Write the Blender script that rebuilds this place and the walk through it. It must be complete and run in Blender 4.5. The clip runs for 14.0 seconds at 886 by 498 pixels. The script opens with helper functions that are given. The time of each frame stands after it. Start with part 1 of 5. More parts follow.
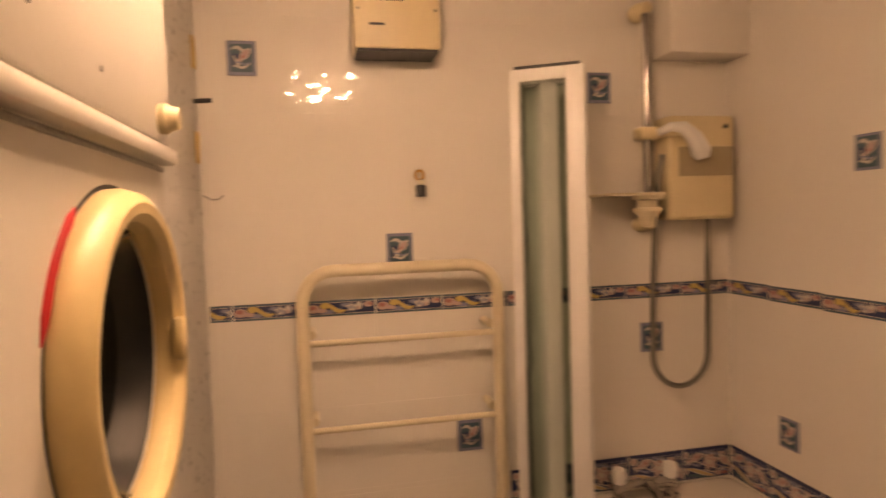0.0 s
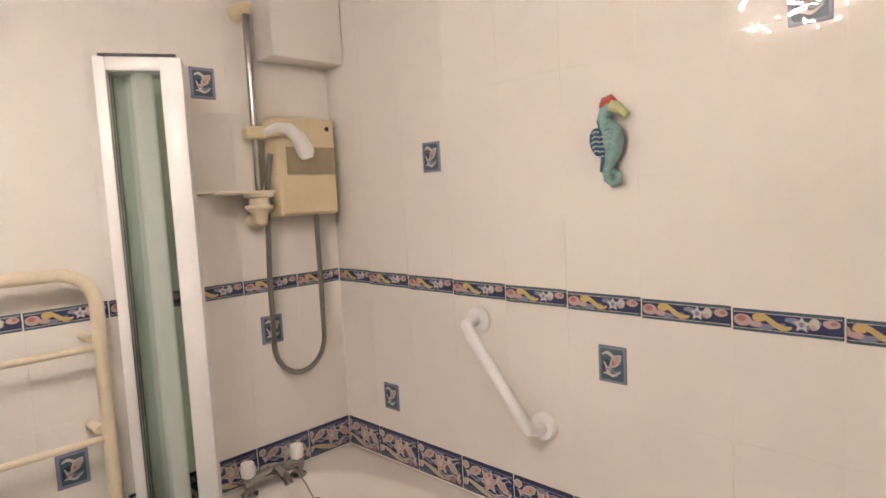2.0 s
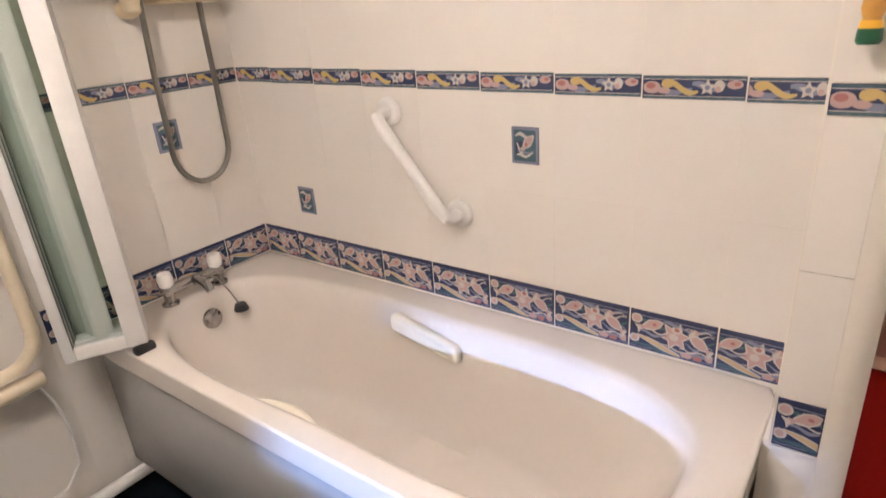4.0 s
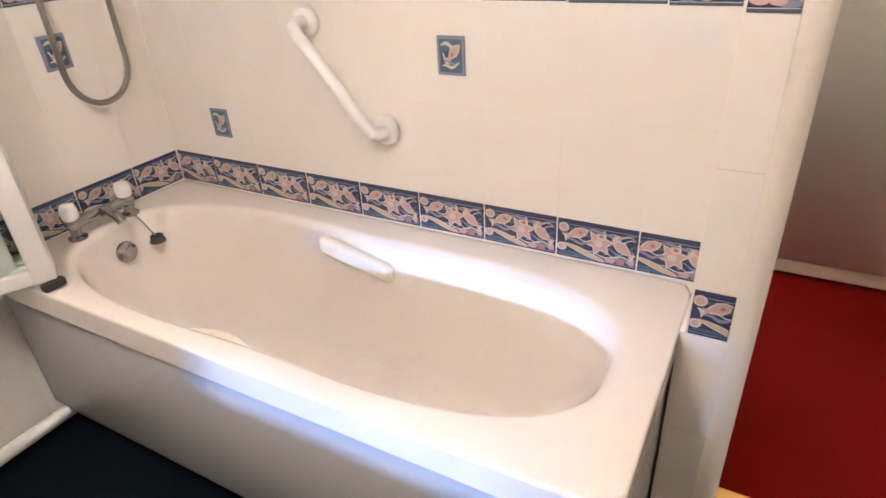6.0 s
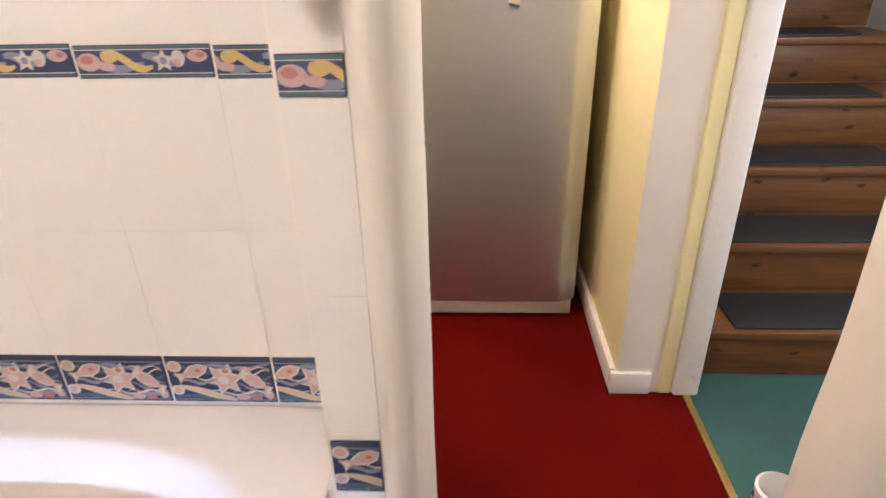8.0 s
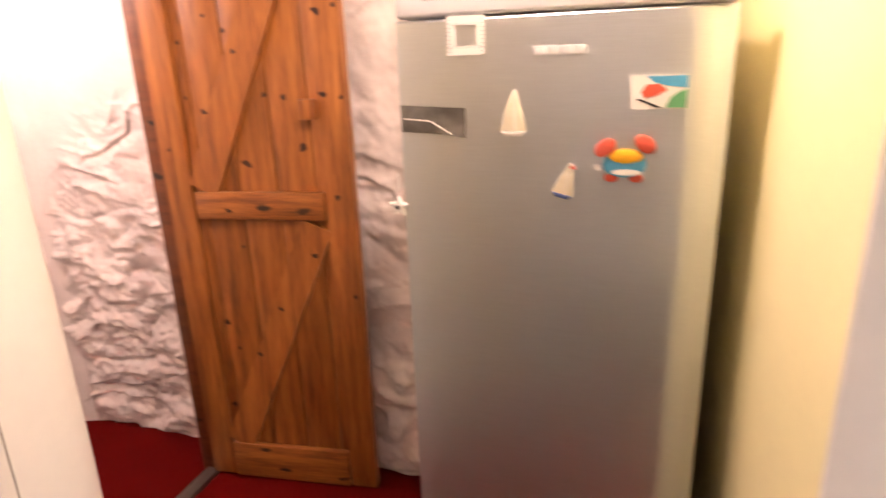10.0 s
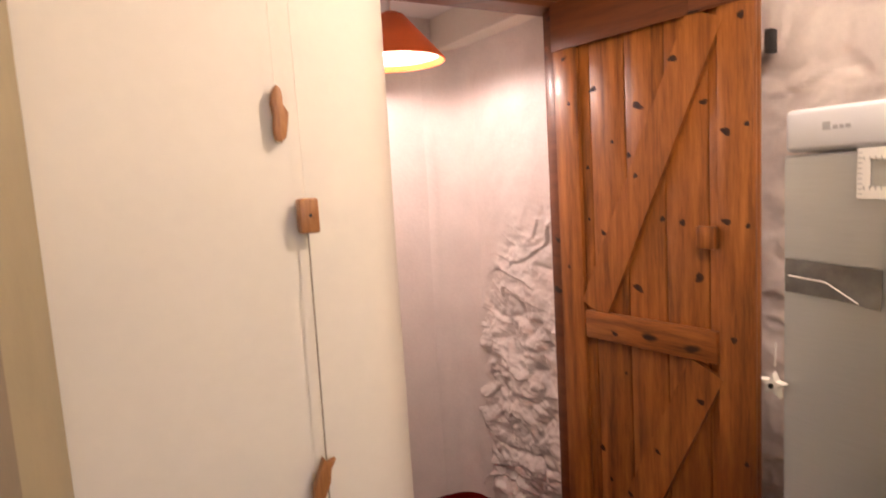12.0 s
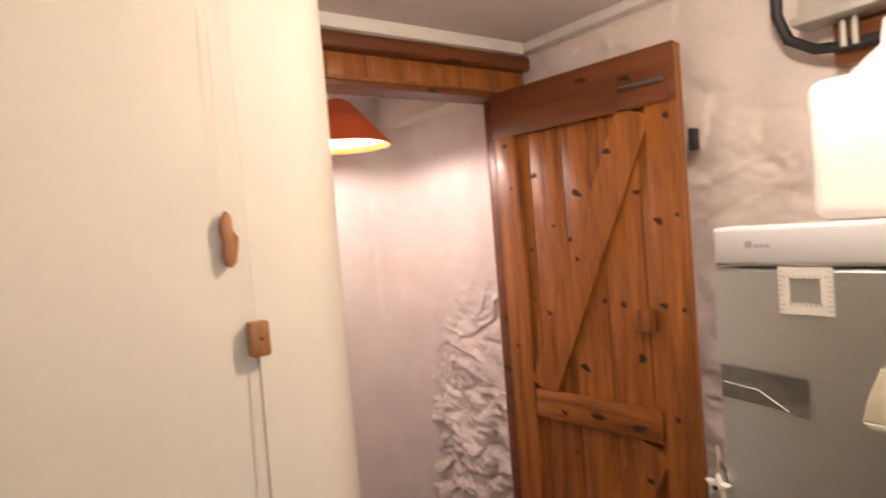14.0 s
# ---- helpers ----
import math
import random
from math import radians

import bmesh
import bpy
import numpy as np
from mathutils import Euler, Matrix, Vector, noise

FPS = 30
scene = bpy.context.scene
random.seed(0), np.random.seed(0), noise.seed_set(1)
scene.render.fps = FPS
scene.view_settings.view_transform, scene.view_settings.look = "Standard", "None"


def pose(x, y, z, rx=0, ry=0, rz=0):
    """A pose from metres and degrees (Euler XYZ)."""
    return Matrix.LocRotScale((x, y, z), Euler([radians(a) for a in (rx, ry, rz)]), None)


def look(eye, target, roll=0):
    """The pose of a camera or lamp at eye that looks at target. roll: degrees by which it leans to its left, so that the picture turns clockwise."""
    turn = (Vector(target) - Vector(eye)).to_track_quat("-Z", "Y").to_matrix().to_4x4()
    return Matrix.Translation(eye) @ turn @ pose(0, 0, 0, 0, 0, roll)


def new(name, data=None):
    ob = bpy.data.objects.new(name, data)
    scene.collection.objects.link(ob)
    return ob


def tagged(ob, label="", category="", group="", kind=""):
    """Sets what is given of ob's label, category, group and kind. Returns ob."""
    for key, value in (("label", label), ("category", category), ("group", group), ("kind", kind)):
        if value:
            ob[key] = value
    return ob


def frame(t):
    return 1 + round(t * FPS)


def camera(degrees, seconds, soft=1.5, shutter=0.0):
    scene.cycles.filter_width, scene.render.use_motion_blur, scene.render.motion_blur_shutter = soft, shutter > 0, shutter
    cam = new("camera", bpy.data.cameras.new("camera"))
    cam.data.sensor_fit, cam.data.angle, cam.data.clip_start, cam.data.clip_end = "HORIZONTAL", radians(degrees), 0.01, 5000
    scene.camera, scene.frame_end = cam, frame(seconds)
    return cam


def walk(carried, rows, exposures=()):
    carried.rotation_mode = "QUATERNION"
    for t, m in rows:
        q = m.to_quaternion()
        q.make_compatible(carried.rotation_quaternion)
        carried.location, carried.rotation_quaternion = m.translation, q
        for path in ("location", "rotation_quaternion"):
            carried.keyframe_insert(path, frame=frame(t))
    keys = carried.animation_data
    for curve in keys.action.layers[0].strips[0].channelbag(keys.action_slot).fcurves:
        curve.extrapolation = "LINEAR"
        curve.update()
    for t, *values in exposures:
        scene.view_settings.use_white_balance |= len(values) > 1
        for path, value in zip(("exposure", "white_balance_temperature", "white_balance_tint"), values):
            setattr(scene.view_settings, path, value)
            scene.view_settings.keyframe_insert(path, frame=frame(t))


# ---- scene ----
cam = camera(73.0, 14.0, shutter=0.4)
PATH = [
    (0, look((-1.288, -1.689, 1.417), (-0.880, 0.266, 1.3205), -1.8)),
    (0.5, look((-1.283, -1.748, 1.429), (-0.417, 0.052, 1.316), -1.6)),
    (1, look((-1.255, -1.779, 1.426), (-0.114, -0.14, 1.318), -1.9)),
    (1.5, look((-1.24, -1.772, 1.435), (0.083, -0.277, 1.317), -2.5)),
    (2, look((-1.247, -1.751, 1.433), (0.173, -0.354, 1.257), -3.0)),
    (2.5, look((-1.261, -1.747, 1.42), (0.223, -0.439, 1.125), -3.4)),
    (3, look((-1.258, -1.745, 1.397), (0.245, -0.499, 0.962), -3.8)),
    (3.5, look((-1.232, -1.747, 1.368), (0.256, -0.553, 0.768), -4.3)),
    (4, look((-1.219, -1.744, 1.343), (0.24, -0.607, 0.582), -4.5)),
    (4.2, look((-1.215, -1.747, 1.336), (0.23, -0.626, 0.528), -4.5)),
    (6.5, look((-1.240, -1.724, 1.305), (0.318, -0.999, 0.284), -3.3)),
    (7, look((-1.107, -1.756, 1.317), (0.52, -1.254, 0.268), -3.8)),
    (7.5, look((-0.906, -1.829, 1.32), (0.795, -1.592, 0.295), -3.1)),
    (7.7, look((-0.875, -1.84, 1.297), (0.891, -1.738, 0.365), -1.7)),
    (9.8, look((-0.054, -2.118, 1.34), (1.804, -1.741, 0.701), -2.0)),
    (10, look((0.047, -2.104, 1.348), (1.869, -1.532, 0.754), -2.1)),
    (10.5, look((0.155, -2.076, 1.367), (1.835, -1.127, 0.841), -2.6)),
    (11, look((0.236, -2.108, 1.364), (1.676, -0.789, 0.932), -2.0)),
    (11.5, look((0.254, -2.152, 1.362), (1.448, -0.584, 1.02), -2.8)),
    (12, look((0.257, -2.182, 1.413), (1.263, -0.468, 1.189), -3.5)),
    (12.5, look((0.247, -2.192, 1.491), (1.147, -0.41, 1.368), -4.0)),
    (13, look((0.236, -2.196, 1.546), (1.103, -0.393, 1.509), -4.2)),
    (13.5, look((0.233, -2.195, 1.551), (1.179, -0.433, 1.531), -4.4)),
    (14, look((0.252, -2.191, 1.512), (1.422, -0.57, 1.444), -4.6)),
]
EXPOSURES = [(0.0, -0.78, 14300, 37), (0.25, -0.52, 10400, 23), (0.5, -0.30, 7400, 17), (1.5, 0.08, 6500, 14), (2.5, 0.13, 6450, 14), (4.0, 0.38, 6400, 14), (6.5, 0.62, 6350, 15), (7.5, 0.56, 6250, 14),
             (9.8, 0.42, 6750, 27), (10.5, -0.10, 6500, 26), (11.5, -0.42, 6500, 22), (13.0, -0.78, 6600, 19), (14.0, -0.72, 6350, 16)]
walk(cam, PATH, EXPOSURES)

# ---- world and lights ----
world = bpy.data.worlds.new("world")
scene.world = world
world.use_nodes = True
sky = world.node_tree.nodes.new("ShaderNodeTexSky")
sky.sky_type, sky.sun_disc, sky.sun_elevation, sky.sun_rotation = "NISHITA", False, radians(35), radians(250)
world.node_tree.links.new(sky.outputs[0], world.node_tree.nodes["Background"].inputs[0])
world.node_tree.nodes["Background"].inputs[1].default_value = 0.08


def lamp(name, kind, place, power, colour, size=0.1, target=None, size_y=None):
    data = bpy.data.lights.new(name, kind)
    data.energy, data.color = power, colour
    if kind == "AREA":
        data.size = size
        if size_y:
            data.shape, data.size_y = "RECTANGLE", size_y
    else:
        data.shadow_soft_size = size
    ob = new(name, data)
    ob.matrix_world = look(place, target) if target else pose(*place)
    return ob


lamp("hall_bulb", "POINT", (0.92, -1.93, 1.92), 29.0, (1.0, 0.81, 0.63), 0.035)
lamp("pendant_bulb", "POINT", (1.18, -0.36, 1.843), 19.5, (1.0, 0.83, 0.72), 0.03)
# Strip lamp behind the slit in wall_west, aimed low at the bath.
lamp("bathroom_daylight", "AREA", (-3.2, -1.25, 0.985), 82, (0.32, 0.52, 1.0), 0.24, (-0.4, -1.1, 0.50), 0.05)
lamp("stair_daylight", "AREA", (0.35, -3.72, 1.5), 17, (0.86, 0.92, 1.0), 0.8, (0.55, -2.3, 0.6), 1.0)


# ---- materials ----
def rgb(c):
    return (c[0], c[1], c[2], 1.0)


class Nodes:
    def __init__(self, name):
        self.mat = bpy.data.materials.new(name)
        self.mat.use_nodes = True
        self.tree = self.mat.node_tree
        self.bsdf = self.tree.nodes["Principled BSDF"]
        self.co = self.add("ShaderNodeTexCoord").outputs["Object"]

    def add(self, kind, **values):
        node = self.tree.nodes.new(kind)
        for key, value in values.items():
            node.inputs[key].default_value = value
        return node

    def link(self, a, b):
        self.tree.links.new(a, b)

    def stretched(self, scale):
        node = self.add("ShaderNodeMapping", Scale=scale)
        self.link(self.co, node.inputs["Vector"])
        return node.outputs[0]

    def noise(self, scale, detail=3.0, vector=None, rough=0.55):
        node = self.add("ShaderNodeTexNoise", Scale=scale, Detail=detail, Roughness=rough)
        self.link(vector or self.co, node.inputs["Vector"])
        return node.outputs["Fac"]

    def ramp(self, fac, stops):
        node = self.tree.nodes.new("ShaderNodeValToRGB")
        el = node.color_ramp.elements
        el[0].position, el[0].color = stops[0][0], rgb(stops[0][1])
        el[1].position, el[1].color = stops[-1][0], rgb(stops[-1][1])
        for at, c in stops[1:-1]:
            e = el.new(at)
            e.color = rgb(c)
        self.link(fac, node.inputs[0])
        return node.outputs[0]

    def mix(self, fac, a, b, kind="MIX"):
        node = self.tree.nodes.new("ShaderNodeMix")
        node.data_type, node.blend_type = "RGBA", kind
        for value, slot in ((fac, 0), (a, 6), (b, 7)):
            if isinstance(value, (int, float)):
                node.inputs[slot].default_value = value
            elif isinstance(value, tuple):
                node.inputs[slot].default_value = rgb(value)
            else:
                self.link(value, node.inputs[slot])
        return node.outputs[2]

    def bump(self, height, strength, distance=0.002):
        node = self.add("ShaderNodeBump", Strength=strength, Distance=distance)
        self.link(height, node.inputs["Height"])
        self.link(node.outputs[0], self.bsdf.inputs["Normal"])

    def colour(self, socket):
        self.link(socket, self.bsdf.inputs["Base Color"])

    def rough(self, fac, low, high):
        node = self.add("ShaderNodeMapRange")
        node.inputs[3].default_value, node.inputs[4].default_value = low, high
        self.link(fac, node.inputs[0])
        self.link(node.outputs[0], self.bsdf.inputs["Roughness"])


def mat(name, c, rough=0.5, metal=0.0, var=0.12, scale=6.0, bump=0.0, bscale=80.0, dist=0.002, island=0.0, coat=0.0):
    """A surface with broad stains, fine grain and fine relief."""
    n = Nodes(name)
    dark = tuple(v * (1 - var) for v in c)
    light = tuple(min(1.0, v * (1 + var * 0.5)) for v in c)
    base = n.ramp(n.noise(scale, 4), [(0.3, dark), (0.7, light)])
    fine = n.noise(scale * 14, 2)
    out = n.mix(0.25, base, n.ramp(fine, [(0.35, dark), (0.65, light)]))
    if island:
        info = n.add("ShaderNodeObjectInfo").outputs["Random"]
        out = n.mix(island, out, n.ramp(info, [(0.0, dark), (1.0, light)]))
    n.colour(out)
    n.rough(fine, max(0.02, rough - 0.02), min(1.0, rough + 0.02))
    n.bsdf.inputs["Metallic"].default_value = metal
    n.bsdf.inputs["Coat Weight"].default_value = coat
    if bump:
        n.bump(n.noise(bscale, 3), bump, dist)
    return n.mat


def tile_mat(name, c, wave=0.25):
    """Glazed tile: a faintly wavy gloss and a slightly different tone from piece to piece."""
    n = Nodes(name)
    info = n.add("ShaderNodeObjectInfo").outputs["Random"]
    base = n.ramp(info, [(0.0, tuple(v * 0.975 for v in c)), (1.0, c)])
    n.colour(n.mix(0.5, base, n.ramp(n.noise(7, 3), [(0.3, tuple(v * 0.97 for v in c)), (0.7, c)])))
    n.bsdf.inputs["Roughness"].default_value = 0.022
    n.bump(n.noise(26, 1), wave, 0.0015)
    return n.mat


def wood_mat(name, dark, mid, light, grain=(9, 9, 0.7), knots=True, rough=0.40):
    """Varnished pine: long grain, streaks, and dark knots."""
    n = Nodes(name)
    info = n.add("ShaderNodeObjectInfo").outputs["Random"]
    shift = n.add("ShaderNodeVectorMath")
    shift.operation = "MULTIPLY_ADD"
    shift.inputs[1].default_value = (3.1, 5.3, 7.7)
    n.link(info, shift.inputs[0])
    n.link(n.co, shift.inputs[2])
    n.co = shift.outputs[0]
    long = n.stretched(grain)
    g = n.noise(4.0, 6, long, 0.65)
    fine = n.noise(26.0, 3, long)
    base = n.ramp(g, [(0.28, dark), (0.5, mid), (0.72, light)])
    out = n.mix(0.22, base, n.ramp(fine, [(0.3, dark), (0.7, light)]))
    if knots:
        split = n.add("ShaderNodeSeparateXYZ")
        n.link(n.co, split.inputs[0])
        across = n.add("ShaderNodeMath")
        n.link(split.outputs[0], across.inputs[0])
        n.link(split.outputs[1], across.inputs[1])
        flat = n.add("ShaderNodeCombineXYZ")
        n.link(across.outputs[0], flat.inputs[0])
        n.link(split.outputs[2], flat.inputs[1])
        v = n.add("ShaderNodeTexVoronoi", Scale=1.0)
        v.voronoi_dimensions = "2D"
        tall = n.add("ShaderNodeMapping", Scale=(11.0, 6.5, 1.0) if grain[2] < 1 else (5.0, 12.0, 1.0))
        wob = n.add("ShaderNodeVectorMath")
        wob.operation = "MULTIPLY_ADD"
        wob.inputs[1].default_value = (0.05, 0.05, 0.0)
        wobble = n.add("ShaderNodeTexNoise", Scale=14.0, Detail=2.0)
        n.link(flat.outputs[0], wobble.inputs["Vector"])
        n.link(wobble.outputs["Color"], wob.inputs[0])
        n.link(flat.outputs[0], wob.inputs[2])
        n.link(wob.outputs[0], tall.inputs["Vector"])
        n.link(tall.outputs[0], v.inputs["Vector"])
        spot = n.ramp(v.outputs["Distance"], [(0.055, (1, 1, 1)), (0.12, (0, 0, 0))])
        keep = n.ramp(v.outputs["Color"], [(0.42, (0, 0, 0)), (0.62, (1, 1, 1))])
        n2 = n.mix(1.0, spot, keep, "MULTIPLY")
        out = n.mix(n2, out, (0.020, 0.006, 0.002))
    n.colour(out)
    n.rough(fine, rough - 0.07, rough + 0.1)
    n.bump(fine, 0.12, 0.001)
    n.bsdf.inputs["Coat Weight"].default_value = 0.06
    return n.mat


def knot_mat(name):
    """A pine knot: near-black heart, red-brown ring, fine rays."""
    n = Nodes(name)
    dist = n.add("ShaderNodeVectorMath")
    dist.operation = "LENGTH"
    n.link(n.co, dist.inputs[0])
    out = n.ramp(dist.outputs["Value"], [(0.003, (0.016, 0.005, 0.002)), (0.008, (0.045, 0.013, 0.004)), (0.017, (0.15, 0.042, 0.010))])
    n.colour(n.mix(0.35, out, n.ramp(n.noise(160, 3), [(0.35, (0.010, 0.003, 0.001)), (0.7, (0.13, 0.036, 0.009))])))
    n.bsdf.inputs["Roughness"].default_value = 0.55
    n.bump(n.noise(240, 2), 0.3, 0.001)
    return n.mat


def carpet_mat(name, c):
    n = Nodes(name)
    pile = n.noise(900, 2)
    broad = n.noise(3.5, 4)
    out = n.mix(0.5, n.ramp(pile, [(0.3, tuple(v * 0.45 for v in c)), (0.7, tuple(min(1, v * 1.4) for v in c))]),
                n.ramp(broad, [(0.3, tuple(v * 0.75 for v in c)), (0.7, tuple(v * 1.1 for v in c))]))
    n.colour(out)
    n.bsdf.inputs["Roughness"].default_value = 0.95
    n.bsdf.inputs["Specular IOR Level"].default_value = 0.05
    n.bump(pile, 0.6, 0.004)
    return n.mat


def steel_mat(name, c):
    """Brushed fridge door, grain across."""
    n = Nodes(name)
    g = n.noise(3.0, 3, n.stretched((60, 6, 260)))
    n.colour(n.mix(0.2, n.ramp(n.noise(1.6, 2), [(0.3, c), (0.7, tuple(v * 1.12 for v in c))]),
                   n.ramp(g, [(0.3, tuple(v * 0.8 for v in c)), (0.7, tuple(v * 1.2 for v in c))])))
    n.bsdf.inputs["Metallic"].default_value = 0.92
    n.rough(g, 0.31, 0.42)
    n.bump(g, 0.05, 0.0006)
    return n.mat


def glass_mat(name, c, rough=0.02):
    n = Nodes(name)
    n.bsdf.inputs["Base Color"].default_value = rgb(c)
    n.bsdf.inputs["Transmission Weight"].default_value = 1.0
    n.bsdf.inputs["Roughness"].default_value = rough
    n.bsdf.inputs["IOR"].default_value = 1.12
    return n.mat


def glow_mat(name, c, strength):
    n = Nodes(name)
    n.bsdf.inputs["Base Color"].default_value = rgb(c)
    n.bsdf.inputs["Emission Color"].default_value = rgb(c)
    n.bsdf.inputs["Emission Strength"].default_value = strength
    return n.mat


TILE = tile_mat("white_glazed_tile", (0.80, 0.755, 0.70), 0.22)
GROUT = mat("grout", (0.80, 0.765, 0.715), 0.8, var=0.1, bump=0.2)
NAVY = tile_mat("navy_glaze", (0.040, 0.050, 0.105), 0.4)
PINK = tile_mat("pink_glaze", (0.50, 0.34, 0.32), 0.4)
ROSE = tile_mat("rose_glaze", (0.40, 0.17, 0.16), 0.4)
OCHRE = tile_mat("ochre_glaze", (0.56, 0.40, 0.17), 0.4)
OCHREP = tile_mat("pale_ochre_glaze", (0.55, 0.40, 0.24), 0.4)
CREAMG = tile_mat("cream_glaze", (0.56, 0.50, 0.47), 0.4)
TEAL = tile_mat("teal_glaze", (0.07, 0.12, 0.15), 0.4)
LILAC = tile_mat("lilac_glaze", (0.22, 0.23, 0.32), 0.4)
PLASTER = mat("white_plaster", (0.80, 0.745, 0.665), 0.7, var=0.05, scale=3, bump=0.25, bscale=18, dist=0.004)
ROUGH = mat("limewashed_stone", (0.80, 0.73, 0.70), 0.8, var=0.10, scale=6, bump=0.3, bscale=45, dist=0.004)
YELLOW = mat("yellow_paint", (0.87, 0.80, 0.46), 0.6, var=0.06, scale=4, bump=0.15, bscale=40)
CEIL = mat("ceiling_paint", (0.74, 0.71, 0.70), 0.8, var=0.05, scale=3, bump=0.15, bscale=50)
GLOSSW = mat("white_gloss_paint", (0.80, 0.78, 0.75), 0.28, var=0.04, scale=3)
REDC = carpet_mat("red_carpet", (0.105, 0.0028, 0.0016))
GREENC = carpet_mat("green_carpet", (0.055, 0.13, 0.115))
DARKC = carpet_mat("dark_green_vinyl", (0.004, 0.008, 0.011))
PINE = wood_mat("varnished_pine", (0.078, 0.021, 0.004), (0.32, 0.105, 0.019), (0.53, 0.195, 0.040), knots=False)
PINEK = wood_mat("knotty_pine", (0.078, 0.021, 0.004), (0.32, 0.105, 0.019), (0.53, 0.195, 0.040))
PINEH = wood_mat("varnished_pine_rail", (0.078, 0.021, 0.004), (0.32, 0.105, 0.019), (0.53, 0.195, 0.040), grain=(0.7, 0.7, 9))
PINED = wood_mat("dark_pine", (0.08, 0.020, 0.006), (0.15, 0.042, 0.011), (0.21, 0.066, 0.018), grain=(0.7, 0.7, 9))
STAIRW = wood_mat("stair_pine", (0.08, 0.028, 0.009), (0.15, 0.058, 0.018), (0.21, 0.092, 0.030), grain=(9, 0.7, 9))
ACRYL = mat("bath_acrylic", (0.77, 0.71, 0.65), 0.12, var=0.03, scale=4, coat=0.3)
# White like the tub; the shade on the panels is put into this grey.
PANEL_SHADED = mat("shaded_bath_panel", (0.46, 0.455, 0.45), 0.22, var=0.04, scale=4)
CREAMW = mat("cream_grip", (0.76, 0.71, 0.60), 0.3, var=0.05)
TANP = mat("tan_paint", (0.22, 0.17, 0.11), 0.55, var=0.2, scale=9, bump=0.2, bscale=30)
OLIVE = mat("olive_cream_paint", (0.36, 0.30, 0.18), 0.55, var=0.12, scale=7, bump=0.15, bscale=30)
IVORY = mat("ivory_enamel", (0.72, 0.62, 0.46), 0.3, var=0.1, scale=14)
CREAMP = mat("cream_plastic", (0.70, 0.58, 0.38), 0.35, var=0.07, scale=10)
WHITEP = mat("white_plastic", (0.80, 0.78, 0.76), 0.3, var=0.04, scale=10)
TAN = mat("tan_label", (0.36, 0.29, 0.19), 0.4, var=0.1)
CHROME = mat("chrome", (0.40, 0.39, 0.38), 0.14, metal=1.0, var=0.05)
HOSE = mat("hose_metal", (0.25, 0.24, 0.22), 0.3, metal=0.9, var=0.2, bump=0.5, bscale=400)
BLACK = mat("black_rubber", (0.02, 0.02, 0.022), 0.5, var=0.2)
BRASS = mat("brass", (0.70, 0.48, 0.16), 0.35, metal=0.9, var=0.15)
STEEL = steel_mat("silver_fridge", (0.60, 0.63, 0.665))
PALEP = mat("fridge_panel", (0.62, 0.63, 0.67), 0.3, var=0.03)
GLASS = glass_mat("screen_glass", (0.82, 0.885, 0.845))
DRUM = mat("drum_steel", (0.075, 0.07, 0.065), 0.38, metal=0.7, var=0.2)
BOWL = glass_mat("porthole_glass", (0.90, 0.88, 0.85))
APPL = mat("appliance_white", (0.80, 0.76, 0.70), 0.3, var=0.04)
RINGY = mat("yellowed_plastic", (0.78, 0.60, 0.33), 0.35, var=0.08)
REDP = mat("red_plastic", (0.55, 0.02, 0.03), 0.4)
WOODT = wood_mat("toggle_wood", (0.22, 0.08, 0.025), (0.34, 0.14, 0.045), (0.46, 0.21, 0.07), grain=(60, 60, 8), knots=False)
KNOT = knot_mat("pine_knot")
ORANGE = mat("orange_shade", (0.70, 0.13, 0.03), 0.6, var=0.1)
GREYP = mat("grey_film", (0.42, 0.41, 0.40), 0.2, metal=0.6, var=0.25, scale=60)
PRINT = mat("pale_grey_print", (0.40, 0.40, 0.43), 0.5)
CORD = mat("cord", (0.36, 0.31, 0.25), 0.8)


# ---- building helpers ----
ORIGIN = {}


def thing(name, place, label="", category="", group="", kind=""):
    ob = new(name)
    ob.empty_display_size = 0.05
    ob.location = place
    ORIGIN[ob.name] = Vector(place)
    return tagged(ob, label, category, group, kind)


def smooth(bm, angle=35):
    for f in bm.faces:
        f.smooth = True
    for e in bm.edges:
        if len(e.link_faces) == 2 and e.calc_face_angle(0) > radians(angle):
            e.smooth = False


def mesh_of(name, bm, materials, angle=35):
    smooth(bm, angle)
    data = bpy.data.meshes.new(name)
    bm.to_mesh(data)
    bm.free()
    for m in materials if isinstance(materials, (list, tuple)) else [materials]:
        data.materials.append(m)
    return data


def part(name, bm, material, parent=None, label="", angle=35):
    """Links a bmesh, given in world places, as one mesh object under a thing or a part."""
    home = ORIGIN[parent.name] if parent else Vector((0, 0, 0))
    bm.transform(Matrix.Translation(-home))
    ob = new(name, mesh_of(name, bm, material, angle))
    if parent:
        ob.parent = parent
    ORIGIN[ob.name] = home
    return tagged(ob, label) if label else ob


def structure(name, bm, material, label, category, angle=35):
    ob = part(name, bm, material, None, "", angle)
    return tagged(ob, label, category, kind="structure")


def solid(name, bm, material, label, category, group=""):
    """A thing of one mesh, with its origin at its base."""
    pts = [v.co for v in bm.verts]
    base = Vector((sum(p.x for p in pts) / len(pts), sum(p.y for p in pts) / len(pts), min(p.z for p in pts)))
    bm.transform(Matrix.Translation(-base))
    ob = new(name, mesh_of(name, bm, material))
    ob.location = base
    ORIGIN[ob.name] = base
    return tagged(ob, label, category, group)


